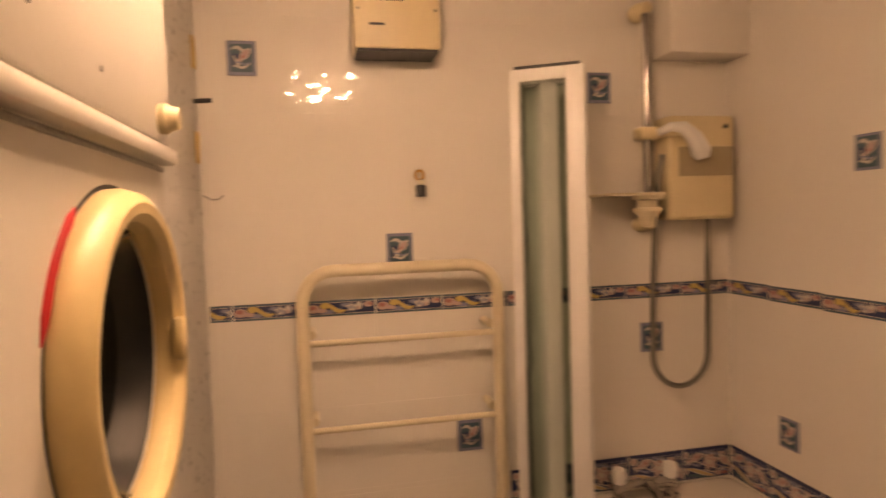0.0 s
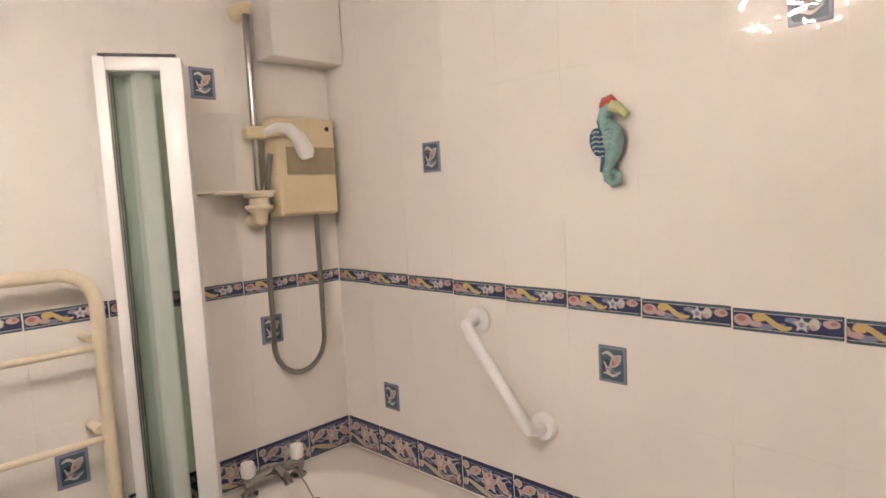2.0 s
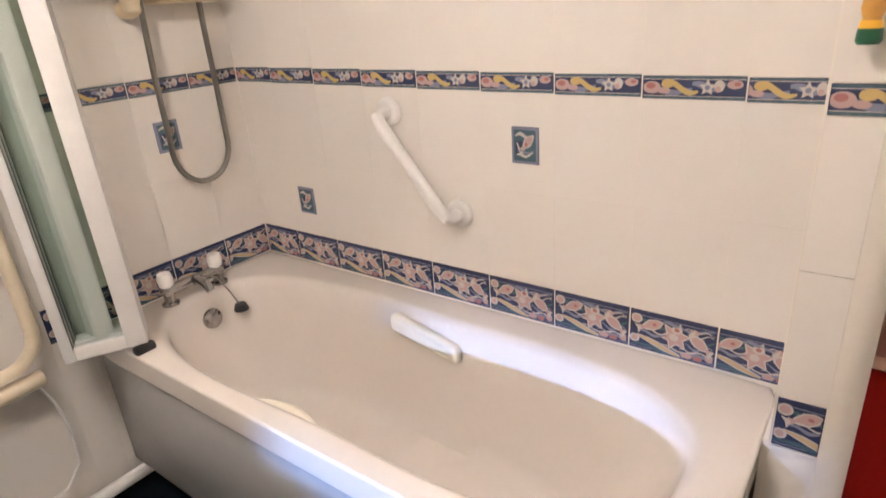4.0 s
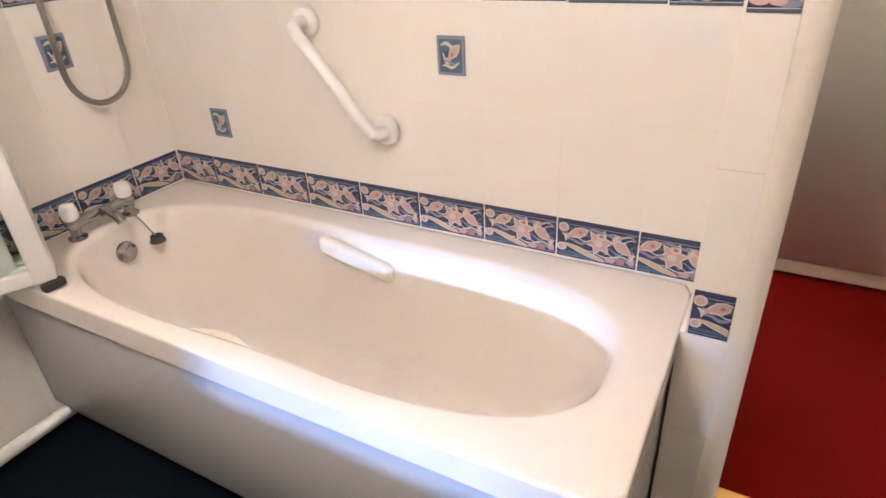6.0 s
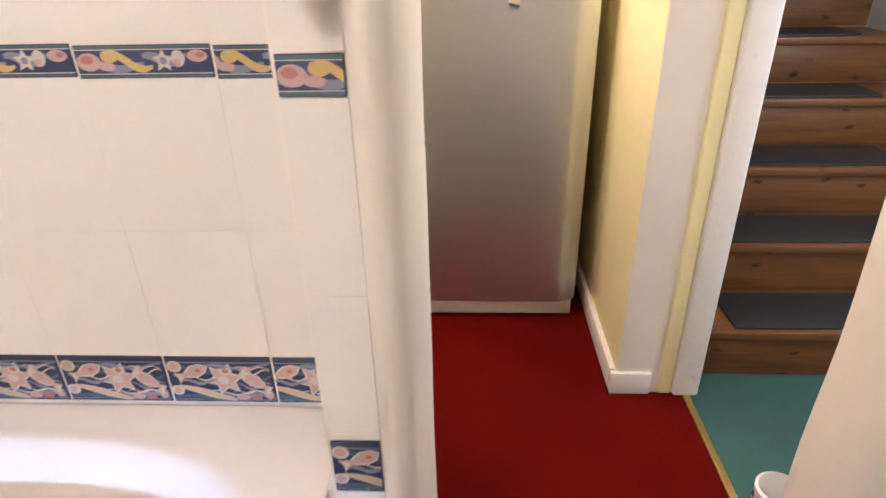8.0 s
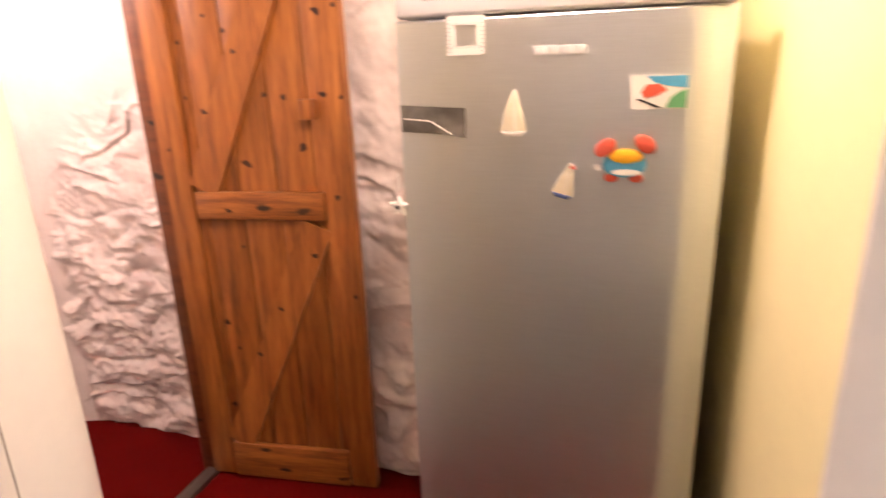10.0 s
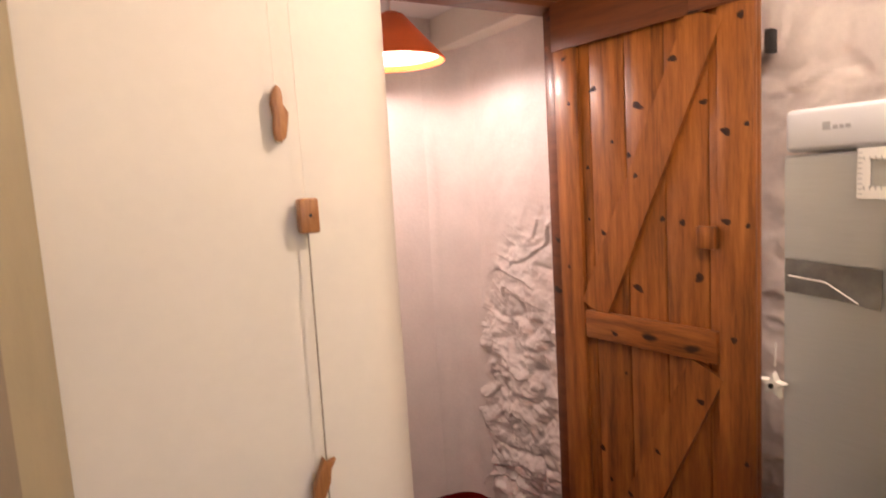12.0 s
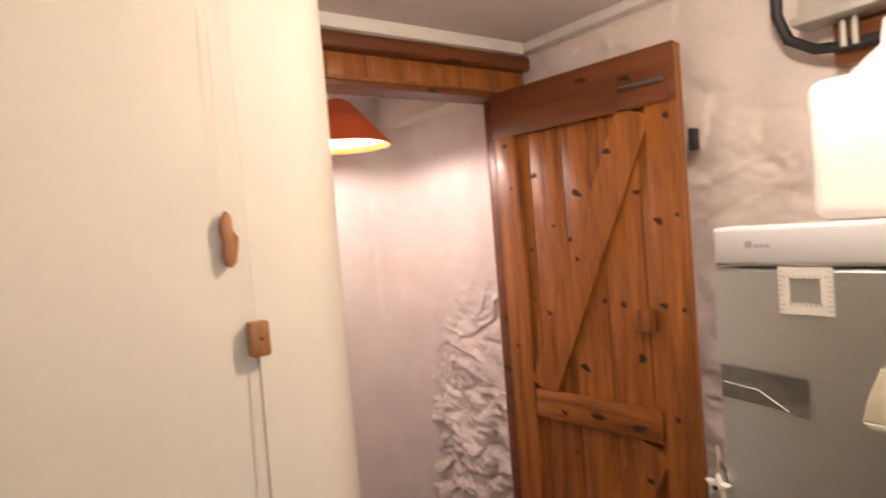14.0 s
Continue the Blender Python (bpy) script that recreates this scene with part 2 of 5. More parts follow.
def box(x0, x1, y0, y1, z0, z1, bevel=0.0, seg=2, bm=None, m=None):
    b = bmesh.new()
    bmesh.ops.create_cube(b, size=1.0)
    for v in b.verts:
        v.co = Vector(((x0 + x1) / 2 + v.co.x * (x1 - x0), (y0 + y1) / 2 + v.co.y * (y1 - y0), (z0 + z1) / 2 + v.co.z * (z1 - z0)))
    if bevel:
        bmesh.ops.bevel(b, geom=b.edges[:], offset=bevel, segments=seg, profile=0.5, affect="EDGES")
    if m:
        b.transform(m)
    return merged(bm, b)


def merged(bm, b):
    if bm is None:
        return b
    data = bpy.data.meshes.new("join")
    b.to_mesh(data)
    b.free()
    bm.from_mesh(data)
    bpy.data.meshes.remove(data)
    return bm


def tube(points, radius, sides=12, bm=None, closed=False, radii=None):
    """A round bar along points, with its ends capped."""
    b = bmesh.new()
    pts = [Vector(p) for p in points]
    rings, up = [], None
    for i, p in enumerate(pts):
        a = pts[i - 1] if i or closed else p
        c = pts[(i + 1) % len(pts)] if i + 1 < len(pts) or closed else p
        d = (c - a).normalized()
        if up is None:
            up = d.orthogonal().normalized()
        up = (up - d * up.dot(d)).normalized()
        side = d.cross(up)
        r = radii[i] if radii else radius
        rings.append([b.verts.new(p + r * (math.cos(k * math.tau / sides) * up + math.sin(k * math.tau / sides) * side)) for k in range(sides)])
    for i in range(len(rings) - (0 if closed else 1)):
        r, s = rings[i], rings[(i + 1) % len(rings)]
        for k in range(sides):
            b.faces.new((r[k], r[(k + 1) % sides], s[(k + 1) % sides], s[k]))
    if not closed:
        b.faces.new(rings[0][::-1])
        b.faces.new(rings[-1])
    bmesh.ops.recalc_face_normals(b, faces=b.faces[:])
    return merged(bm, b)


def lathe(profile, m=None, sides=32, bm=None, material=0):
    """Turned shape from (radius, height) pairs about the local z axis."""
    b = bmesh.new()
    rings = []
    for r, h in profile:
        if r < 1e-6:
            rings.append([b.verts.new((0, 0, h))])
        else:
            rings.append([b.verts.new((r * math.cos(k * math.tau / sides), r * math.sin(k * math.tau / sides), h)) for k in range(sides)])
    for r, s in zip(rings, rings[1:]):
        for k in range(sides):
            q = (k + 1) % sides
            if len(r) == 1 and len(s) > 1:
                b.faces.new((r[0], s[k], s[q]))
            elif len(s) == 1 and len(r) > 1:
                b.faces.new((r[k], r[q], s[0]))
            elif len(r) > 1:
                b.faces.new((r[k], r[q], s[q], s[k]))
    bmesh.ops.recalc_face_normals(b, faces=b.faces[:])
    if m:
        b.transform(m)
    return merged(bm, b)


def plate(outline, depth, m=None, bevel=0.0, bm=None):
    """A flat outline in the local x, y plane, drawn out by depth along z."""
    b = bmesh.new()
    f = b.faces.new([b.verts.new((x, y, 0)) for x, y in outline])
    if f.normal.z < 0:
        f.normal_flip()
    f.normal_update()
    top = bmesh.ops.extrude_face_region(b, geom=[f])["geom"]
    up = [e for e in top if isinstance(e, bmesh.types.BMVert)]
    for v in up:
        v.co.z += depth
    bmesh.ops.recalc_face_normals(b, faces=b.faces[:])
    if bevel:
        rim = [e for e in b.edges if all(abs(v.co.z - depth) < 1e-6 for v in e.verts)]
        bmesh.ops.bevel(b, geom=rim, offset=bevel, segments=2, profile=0.5, affect="EDGES")
    if m:
        b.transform(m)
    return merged(bm, b)


def arc(cx, cy, r, a0, a1, n=8):
    return [(cx + r * math.cos(radians(a0 + (a1 - a0) * i / n)), cy + r * math.sin(radians(a0 + (a1 - a0) * i / n))) for i in range(n + 1)]


def rounded(w, h, r, n=5):
    return (arc(w / 2 - r, h / 2 - r, r, 0, 90, n) + arc(-w / 2 + r, h / 2 - r, r, 90, 180, n)
            + arc(-w / 2 + r, -h / 2 + r, r, 180, 270, n) + arc(w / 2 - r, -h / 2 + r, r, 270, 360, n))


def upright(outline, z0, z1, step=0.06, wave=0.0, freq=3.0):
    """A wall with the given plan, its faces slightly uneven."""
    b = bmesh.new()
    pts = []
    for i, (x, y) in enumerate(outline):
        nx, ny = outline[(i + 1) % len(outline)]
        k = max(1, int(math.hypot(nx - x, ny - y) / 0.08)) if wave else 1
        pts += [(x + (nx - x) * j / k, y + (ny - y) * j / k) for j in range(k)]
    n = max(1, int((z1 - z0) / step)) if wave else 1
    rows = []
    for j in range(n + 1):
        z = z0 + (z1 - z0) * j / n
        row = []
        for x, y in pts:
            p = Vector((x, y, z))
            true = wave * min(1.0, max(0.0, (x + 0.145) * 12)) if x < 0.02 and y > -1.80 else wave
            if abs(x - 0.0030) < 1e-4:
                true = 0.0
            row.append(b.verts.new(p + true * Vector((noise.noise(p * freq), noise.noise(p * freq + Vector((9, 3, 5))), 0))))
        rows.append(row)
    for r, s in zip(rows, rows[1:]):
        for k in range(len(pts)):
            q = (k + 1) % len(pts)
            b.faces.new((r[k], r[q], s[q], s[k]))
    b.faces.new(rows[0])
    b.faces.new(rows[-1])
    bmesh.ops.recalc_face_normals(b, faces=b.faces[:])
    return b


# places of the plan
CEIL_B, CEIL_H = 2.10, 2.075
BATH_END, COL_X, COL_END = -1.662, -0.19, -1.79
HALL_E, FRIDGE_X, DOOR_Y = 1.66, 1.10, -0.775

# ---- floors and ceilings ----
structure("floor_bathroom", box(-2.1, -0.06, -2.9, 0.1, -0.1, 0.0), DARKC, "dark green bathroom floor covering", "floor")
structure("floor_hall", box(-0.06, 1.9, -2.544, 0.3, -0.1, 0.004), REDC, "deep red fitted hall carpet", "floor")
structure("floor_stairs", box(-0.06, 2.6, -4.0, -2.544, -0.1, 0.004), GREENC, "plain green carpet at the stair foot", "floor")
structure("ceiling_bathroom", box(-2.1, 0.02, -2.9, 0.1, CEIL_B, CEIL_B + 0.1), CEIL, "white painted bathroom ceiling", "ceiling")
structure("ceiling_hall", box(0.0, 1.9, -2.55, -0.80, CEIL_H, CEIL_H + 0.1), CEIL, "white painted hall ceiling", "ceiling")
structure("ceiling_room", box(0.0, 1.9, -0.80, 0.3, 2.09, 2.19), CEIL, "white painted ceiling of the next room", "ceiling")
structure("ceiling_stairs", box(-0.2, 2.7, -4.0, -2.55, 2.9, 3.0), CEIL, "white ceiling over the stairs", "ceiling")
structure("threshold_bathroom", box(-0.085, -0.04, -2.38, COL_END, 0.0, 0.008, 0.003), BRASS, "brass carpet strip under the bathroom doorway", "trim")
structure("threshold_stairs", box(0.06, 0.69, -2.555, -2.533, 0.0, 0.009, 0.003), BRASS, "brass strip between red and green carpet", "trim")

# ---- walls ----
wall_north = structure("wall_north", box(-1.6, 0.02, 0.0030, 0.2, 0, 2.2), GROUT, "white tiled bathroom end wall", "wall")
plan = ([(0.0030, 0.012), (0.0030, BATH_END + 0.002), (COL_X + 0.0035, BATH_END + 0.002)] + arc(COL_X + 0.04, COL_END + 0.04, 0.0355, 180, 270, 5)
        + arc(0.160, COL_END + 0.012, 0.012, 270, 360, 4) + [(0.199, -1.315)] + arc(0.585, -1.165, 0.15, 270, 360, 8) + [(0.735, 0.012)])
wall_partition = structure("wall_partition", upright(plan, 0, 2.12, wave=0.006), PLASTER, "thick white plastered cottage wall, rounded corners", "wall")
structure("wall_jamb", upright(arc(-0.10, -2.535, 0.05, 90, 180, 5) + [(-0.15, -2.9), (0.06, -2.9)] + arc(0.02, -2.525, 0.04, 0, 90, 5), 0, 2.12, wave=0.006),
          PLASTER, "cream plastered wall beside the bathroom doorway", "wall")
structure("wall_lintel", box(COL_X, 0.21, -2.42, COL_END + 0.03, 1.98, 2.2), PLASTER, "plastered lintel over the bathroom doorway", "wall")
structure("wall_south", box(-2.1, -0.1, -3.0, -2.8, 0, 2.2), PLASTER, "plain white bathroom wall", "wall")
# Unseen slit, added to cut the daylight to a low band on the bath.
west = box(-2.2, -2.0, -3.0, -1.40, 0, 2.2)
box(-2.2, -2.0, -1.0, 0.2, 0, 2.2, bm=west)
box(-2.2, -2.0, -1.40, -1.0, 0, 0.722, bm=west)
box(-2.2, -2.0, -1.40, -1.0, 0.850, 2.2, bm=west)
structure("wall_west", west, PLASTER, "plain white unseen bathroom wall with an added slit that shapes the daylight", "wall")
structure("wall_nib", box(-2.0, -1.60, -0.94, 0.012, 0, 2.2), GLOSSW, "white boxed-in corner beside the machines", "wall")
stair_wall = box(0.69, 1.9, -2.55, -2.325, 0, 2.2, 0.004)
structure("wall_yellow", stair_wall, YELLOW, "yellow painted wall beside the fridge", "wall")
structure("wall_lintel_stairs", box(-0.05, 0.69, -2.60, -2.48, 2.0, 2.2), PLASTER, "wall over the doorway to the stairs", "wall")
structure("wall_stairs_south", box(-0.3, 2.7, -4.1, -3.9, 0, 3.0), PLASTER, "plain wall of the stair hall", "wall")
structure("wall_stairs_west", box(-0.3, -0.1, -4.0, -2.9, 0, 3.0), PLASTER, "plain wall of the stair hall", "wall")
structure("wall_stairs_east", box(2.6, 2.8, -4.0, -2.5, 0, 3.0), PLASTER, "plain wall at the stair top", "wall")
structure("wall_stairs_north", box(-0.3, 2.7, -2.60, -2.552, 2.2, 3.0), PLASTER, "plain wall over the stairs", "wall")
structure("wall_back", box(0.7, 1.9, 0.06, 0.2, 0, 2.2), ROUGH, "smooth white end wall of the next room", "wall")


def rubble_wall(name, y0, y1, z0, z1, label, where):
    """A wall facing west whose limewash follows the lumps of the stones under it."""
    b = bmesh.new()
    step = 0.005 if y1 > 0 else 0.0075
    ny, nz = int((y1 - y0) / step), int((z1 - z0) / step)
    grid = []
    for i in range(ny + 1):
        row = []
        for j in range(nz + 1):
            y, z = y0 + (y1 - y0) * i / ny, z0 + (z1 - z0) * j / nz
            p = Vector((0, y, z))
            amount = where(y, z)
            warp = Vector((0, noise.noise(p * 7), noise.noise(p * 7 + Vector((4, 4, 4))))) * 0.05
            q = (p + warp)
            cell = noise.voronoi(Vector((0.3, q.y * 6.0, q.z * 9.5)))[0]
            stone = min(1.0, (cell[1] - cell[0]) * 3.0)
            rise = q.z * 9.5 + q.y * 1.6 + 1.5 * noise.noise(p * 4.5)
            ledge = (1 - rise % 1.0) ** 1.4 * max(0.0, 0.35 + 1.3 * noise.noise(Vector((9, q.y * 5.5, q.z * 5.5))))
            small = q.z * 25 - q.y * 5 + 1.8 * noise.noise(p * 11)
            chip = (1 - small % 1.0) * max(0.0, 0.25 + noise.noise(Vector((5, q.y * 13, q.z * 13))))
            lump = (0.013 * stone + 0.022 * noise.noise(q * 5) + 0.027 * ledge + 0.009 * chip + 0.042 * abs(noise.noise(p * 6)) + 0.013 * noise.noise(p * 14)
                    + 0.010 * abs(noise.noise(p * 24)) + 0.006 * noise.noise(p * 40) + 0.003 * noise.noise(p * 80))
            soft = 0.008 * noise.noise(p * 3) + 0.002 * noise.noise(p * 14)
            row.append(b.verts.new((HALL_E - soft - amount * (lump - 0.028), y, z)))
        grid.append(row)
    for i in range(ny):
        for j in range(nz):
            b.faces.new((grid[i][j], grid[i][j + 1], grid[i + 1][j + 1], grid[i + 1][j]))
    front = b.faces[:]
    edge = [e for e in b.edges if len(e.link_faces) == 1]
    out = bmesh.ops.extrude_edge_only(b, edges=edge)["geom"]
    back = [v for v in out if isinstance(v, bmesh.types.BMVert)]
    for v in back:
        v.co.x = HALL_E + 0.2
    bmesh.ops.contextual_create(b, geom=[e for e in out if isinstance(e, bmesh.types.BMEdge)])
    bmesh.ops.recalc_face_normals(b, faces=b.faces[:])
    return structure(name, b, ROUGH, label, "wall", 180)


def ease(a, b, x):
    t = min(1.0, max(0.0, (x - a) / (b - a)))
    return t * t * (3 - 2 * t)


def bare_room(y, z):
    edge = 0.09 * noise.noise(Vector((3, y * 6, z * 6))) + 0.03 * noise.noise(Vector((3, y * 20, z * 20)))
    top = min(1.38, 1.31 - 1.48 * (y + 0.29)) + 1.4 * edge
    return ease(top, top - 0.24, z) * ease(0.0 + edge, -0.10 + edge, y) * (0.52 + 0.36 * ease(1.1, 0.6, z))


def bare_hall(y, z):
    return (0.38 + 0.5 * ease(1.3, 0.8, z)) * (1 + 0.9 * noise.noise(Vector((8, y * 4, z * 4))))


rubble_wall("wall_east_room", -0.775, 0.062, 0, 2.1, "rough limewashed stone wall, lumpy lower half", bare_room)
rubble_wall("wall_east", -2.335, -0.775, 0, 2.1, "white limewashed uneven stone wall", bare_hall)

# ---- bathroom: bath ----
def bath():
    t = thing("bathtub", (-0.33, -0.82, 0), "white acrylic bathtub with moulded grips, fitted along the tiled wall", "bathtub")
    x0, x1, y0, y1 = -0.655, -0.002, BATH_END + 0.012, -0.002
    cx, cy = -0.345, -0.82

    def ring(hx, hy, e, z, ox=0.0, oy=0.0, pinch=0.0):
        out = []
        for k in range(96):
            a = math.tau * k / 96
            c, s = math.cos(a), math.sin(a)
            q = (abs(c) ** e + abs(s) ** e) ** (-1 / e)
            x, y = hx * q * c, hy * q * s
            x *= 1 - pinch * math.exp(-((y + 0.08) / 0.28) ** 2)
            out.append((cx + ox + x, cy + oy + y, z))
        return out

    hx, hy, mx, my = (x1 - x0) / 2, (y1 - y0) / 2, (x0 + x1) / 2 - cx, (y0 + y1) / 2 - cy
    rings = [ring(hx - 0.004, hy - 0.004, 40, 0.482, mx, my), ring(hx, hy, 40, 0.486, mx, my), ring(hx, hy, 40, 0.490, mx, my), ring(hx, hy, 40, 0.546, mx, my), ring(hx, hy, 40, 0.550, mx, my), ring(hx - 0.003, hy - 0.003, 40, 0.5545, mx, my), ring(hx - 0.007, hy - 0.007, 36, 0.555, mx, my), ring(hx - 0.014, hy - 0.020, 30, 0.555, mx, my), ring(0.284, 0.764, 3.0, 0.555, 0, 0, 0.065),
             ring(0.277, 0.755, 2.9, 0.5545, 0.0, 0.0, 0.07), ring(0.268, 0.742, 2.85, 0.551, 0, 0, 0.075), ring(0.259, 0.728, 2.8, 0.53, 0, 0, 0.08),
             ring(0.245, 0.69, 2.8, 0.42, 0, 0.01, 0.07), ring(0.23, 0.64, 2.8, 0.30, 0, 0.025, 0.05), ring(0.212, 0.59, 2.8, 0.215, 0, 0.035, 0.02),
             ring(0.18, 0.55, 2.8, 0.175, 0, 0.03), ring(0.10, 0.35, 2.6, 0.168, 0, 0.03)]
    b = bmesh.new()
    rows = [[b.verts.new(p) for p in r] for r in rings]
    for r, s in zip(rows, rows[1:]):
        for k in range(96):
            b.faces.new((r[k], r[(k + 1) % 96], s[(k + 1) % 96], s[k]))
    b.faces.new(rows[-1])
    bmesh.ops.recalc_face_normals(b, faces=b.faces[:])
    part("tub", b, ACRYL, t, angle=50)
    # Panels and plinth carry their shade in a darker colour than the tub.
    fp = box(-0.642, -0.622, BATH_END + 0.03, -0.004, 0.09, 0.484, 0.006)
    part("front_panel", fp, PANEL_SHADED, t)
    part("plinth", box(-0.60, -0.585, BATH_END + 0.05, -0.004, 0.0, 0.10, 0.003), PANEL_SHADED, t)
    part("end_panel", box(-0.625, -0.02, BATH_END + 0.018, BATH_END + 0.032, 0.004, 0.484, 0.004), PANEL_SHADED, t)
    g = box(-0.018, 0.018, -0.115, 0.115, -0.026, 0.026, 0.016, 4)
    for v in g.verts:
        v.co.z += -0.22 * (-v.co.y) * 1.0
        v.co.z -= 0.010 * (v.co.y / 0.115) ** 2
    g.transform(Matrix.Translation((-0.125, -0.805, 0.50)))
    part("grip", g, CREAMW, t, "cream moulded hand grip")
    pts = [(-0.600 + 0.055 * math.cos((k - 6) / 6 * 1.45), -0.745 + 0.135 * (k - 6) / 6, 0.497) for k in range(13)]
    part("grip", tube(pts, 0.013, 12), CREAMW, t, "cream moulded hand grip")
    part("overflow", lathe([(0, 0.012), (0.022, 0.012), (0.031, 0.006), (0.033, 0)], Matrix.Translation((-0.345, -0.122, 0.475)) @ Matrix.Rotation(radians(82), 4, "X")), CHROME, t, "round chrome overflow")
    part("waste", lathe([(0, 0.004), (0.03, 0.004), (0.036, 0)], Matrix.Translation((-0.345, -0.36, 0.169))), CHROME, t)
    plug = lathe([(0, 0.02), (0.018, 0.02), (0.024, 0.0), (0, 0)], Matrix.Translation((-0.262, -0.16, 0.478)))
    part("plug", plug, BLACK, t, "black plug on a chain")
    ch = [(-0.30, -0.085, 0.60), (-0.285, -0.10, 0.585), (-0.27, -0.125, 0.54), (-0.262, -0.155, 0.495)]
    part("chain", tube(ch, 0.0025, 6), CHROME, t)
    return t


bath()
structure("bath_ledge", box(COL_X + 0.004, 0.012, BATH_END, BATH_END + 0.012, 0, 0.553), TILE, "white ledge between bath end and wall", "trim")


def mixer():
    t = thing("bath_mixer", (-0.35, -0.07, 0.555), "chrome bath mixer tap with two white-topped handles", "tap")
    part("body", tube([(-0.45, -0.072, 0.592), (-0.42, -0.072, 0.600), (-0.28, -0.072, 0.600), (-0.25, -0.072, 0.592)], 0.017, 14), CHROME, t)
    for x in (-0.435, -0.265):
        part("pillar", lathe([(0.026, 0), (0.026, 0.006), (0.016, 0.012), (0.016, 0.05), (0.012, 0.055)], Matrix.Translation((x, -0.072, 0.555))), CHROME, t)
        part("handle", lathe([(0.013, 0), (0.021, 0.006), (0.023, 0.028), (0.019, 0.045), (0, 0.05)], Matrix.Translation((x, -0.072, 0.612))), WHITEP, t, "white plastic tap handle")
    part("spout", tube([(-0.35, -0.072, 0.60), (-0.35, -0.11, 0.612), (-0.35, -0.15, 0.60), (-0.35, -0.162, 0.585)], 0.014, 12), CHROME, t)
    return t


mixer()


# ---- bathroom: folding screen ----
def screen():
    t = thing("shower_screen", (-0.71, -0.2, 0.56), "white framed folding glass bath screen, folded against the wall", "shower screen")
    a, b2 = Vector((-0.785, -0.185)), Vector((-0.615, -0.275))
    d = (b2 - a).normalized()
    nrm = Vector((-d.y, d.x))
    w = (b2 - a).length
    for i in range(3):
        o = a + nrm * (0.034 * i)
        m = Matrix((( d.x, nrm.x, 0, o.x), (d.y, nrm.y, 0, o.y), (0, 0, 1, 0), (0, 0, 0, 1)))
        fr = 0.026
        f = box(0, fr, 0, 0.026, 0.575, 1.80, 0.004, m=m)
        box(w - 0.05 if i == 0 else w - fr, w, 0, 0.026, 0.575, 1.80, 0.004, m=m, bm=f)
        box(fr, w - fr, 0.002, 0.024, 1.767, 1.80, 0.003, m=m, bm=f)
        box(fr, w - fr, 0.002, 0.024, 0.575, 0.61, 0.003, m=m, bm=f)
        p = part("panel_frame", f, WHITEP, t, "white plastic panel frame")
        part("pane", box(fr - 0.004, w - fr + 0.004, 0.010, 0.015, 0.605, 1.77, m=m), GLASS, p, "greenish safety glass").visible_shadow = False
        part("seal", box(fr, fr + 0.002, -0.001, 0.003, 0.61, 1.767, m=m), HOSE, p, "thin grey seal")
        part("cap", box(0.012, w - 0.012, 0.004, 0.022, 1.80, 1.808, m=m), BLACK, p, "black top cap")
    part("wall_profile", box(-0.70, -0.655, -0.20, -0.004, 0.565, 1.80, 0.006), WHITEP, t)
    part("bottom_seal", box(-0.655, -0.60, -0.285, -0.26, 0.556, 0.578, 0.006), BLACK, t)
    return t


screen()


# ---- bathroom: shower ----
def shower_heater():
    t = thing("shower_heater", (-0.145, -0.05, 1.39), "cream electric shower unit with a tan label band on tiles", "shower")
    b = box(-0.262, -0.043, -0.088, -0.002, 1.395, 1.705, 0.012, 3)
    part("case", b, CREAMP, t)
    part("label_band", box(-0.232, -0.048, -0.0895, -0.08, 1.525, 1.612, 0.001), TAN, t, "tan printed label band")
    part("lower_cover", box(-0.254, -0.051, -0.091, -0.08, 1.403, 1.520, 0.004), CREAMP, t)
    part("knob", lathe([(0.007, 0), (0.007, 0.004), (0, 0.005)], Matrix.Translation((-0.075, -0.088, 1.672)) @ Matrix.Rotation(radians(90), 4, "X")), BLACK, t, "small dark indicator")
    return t


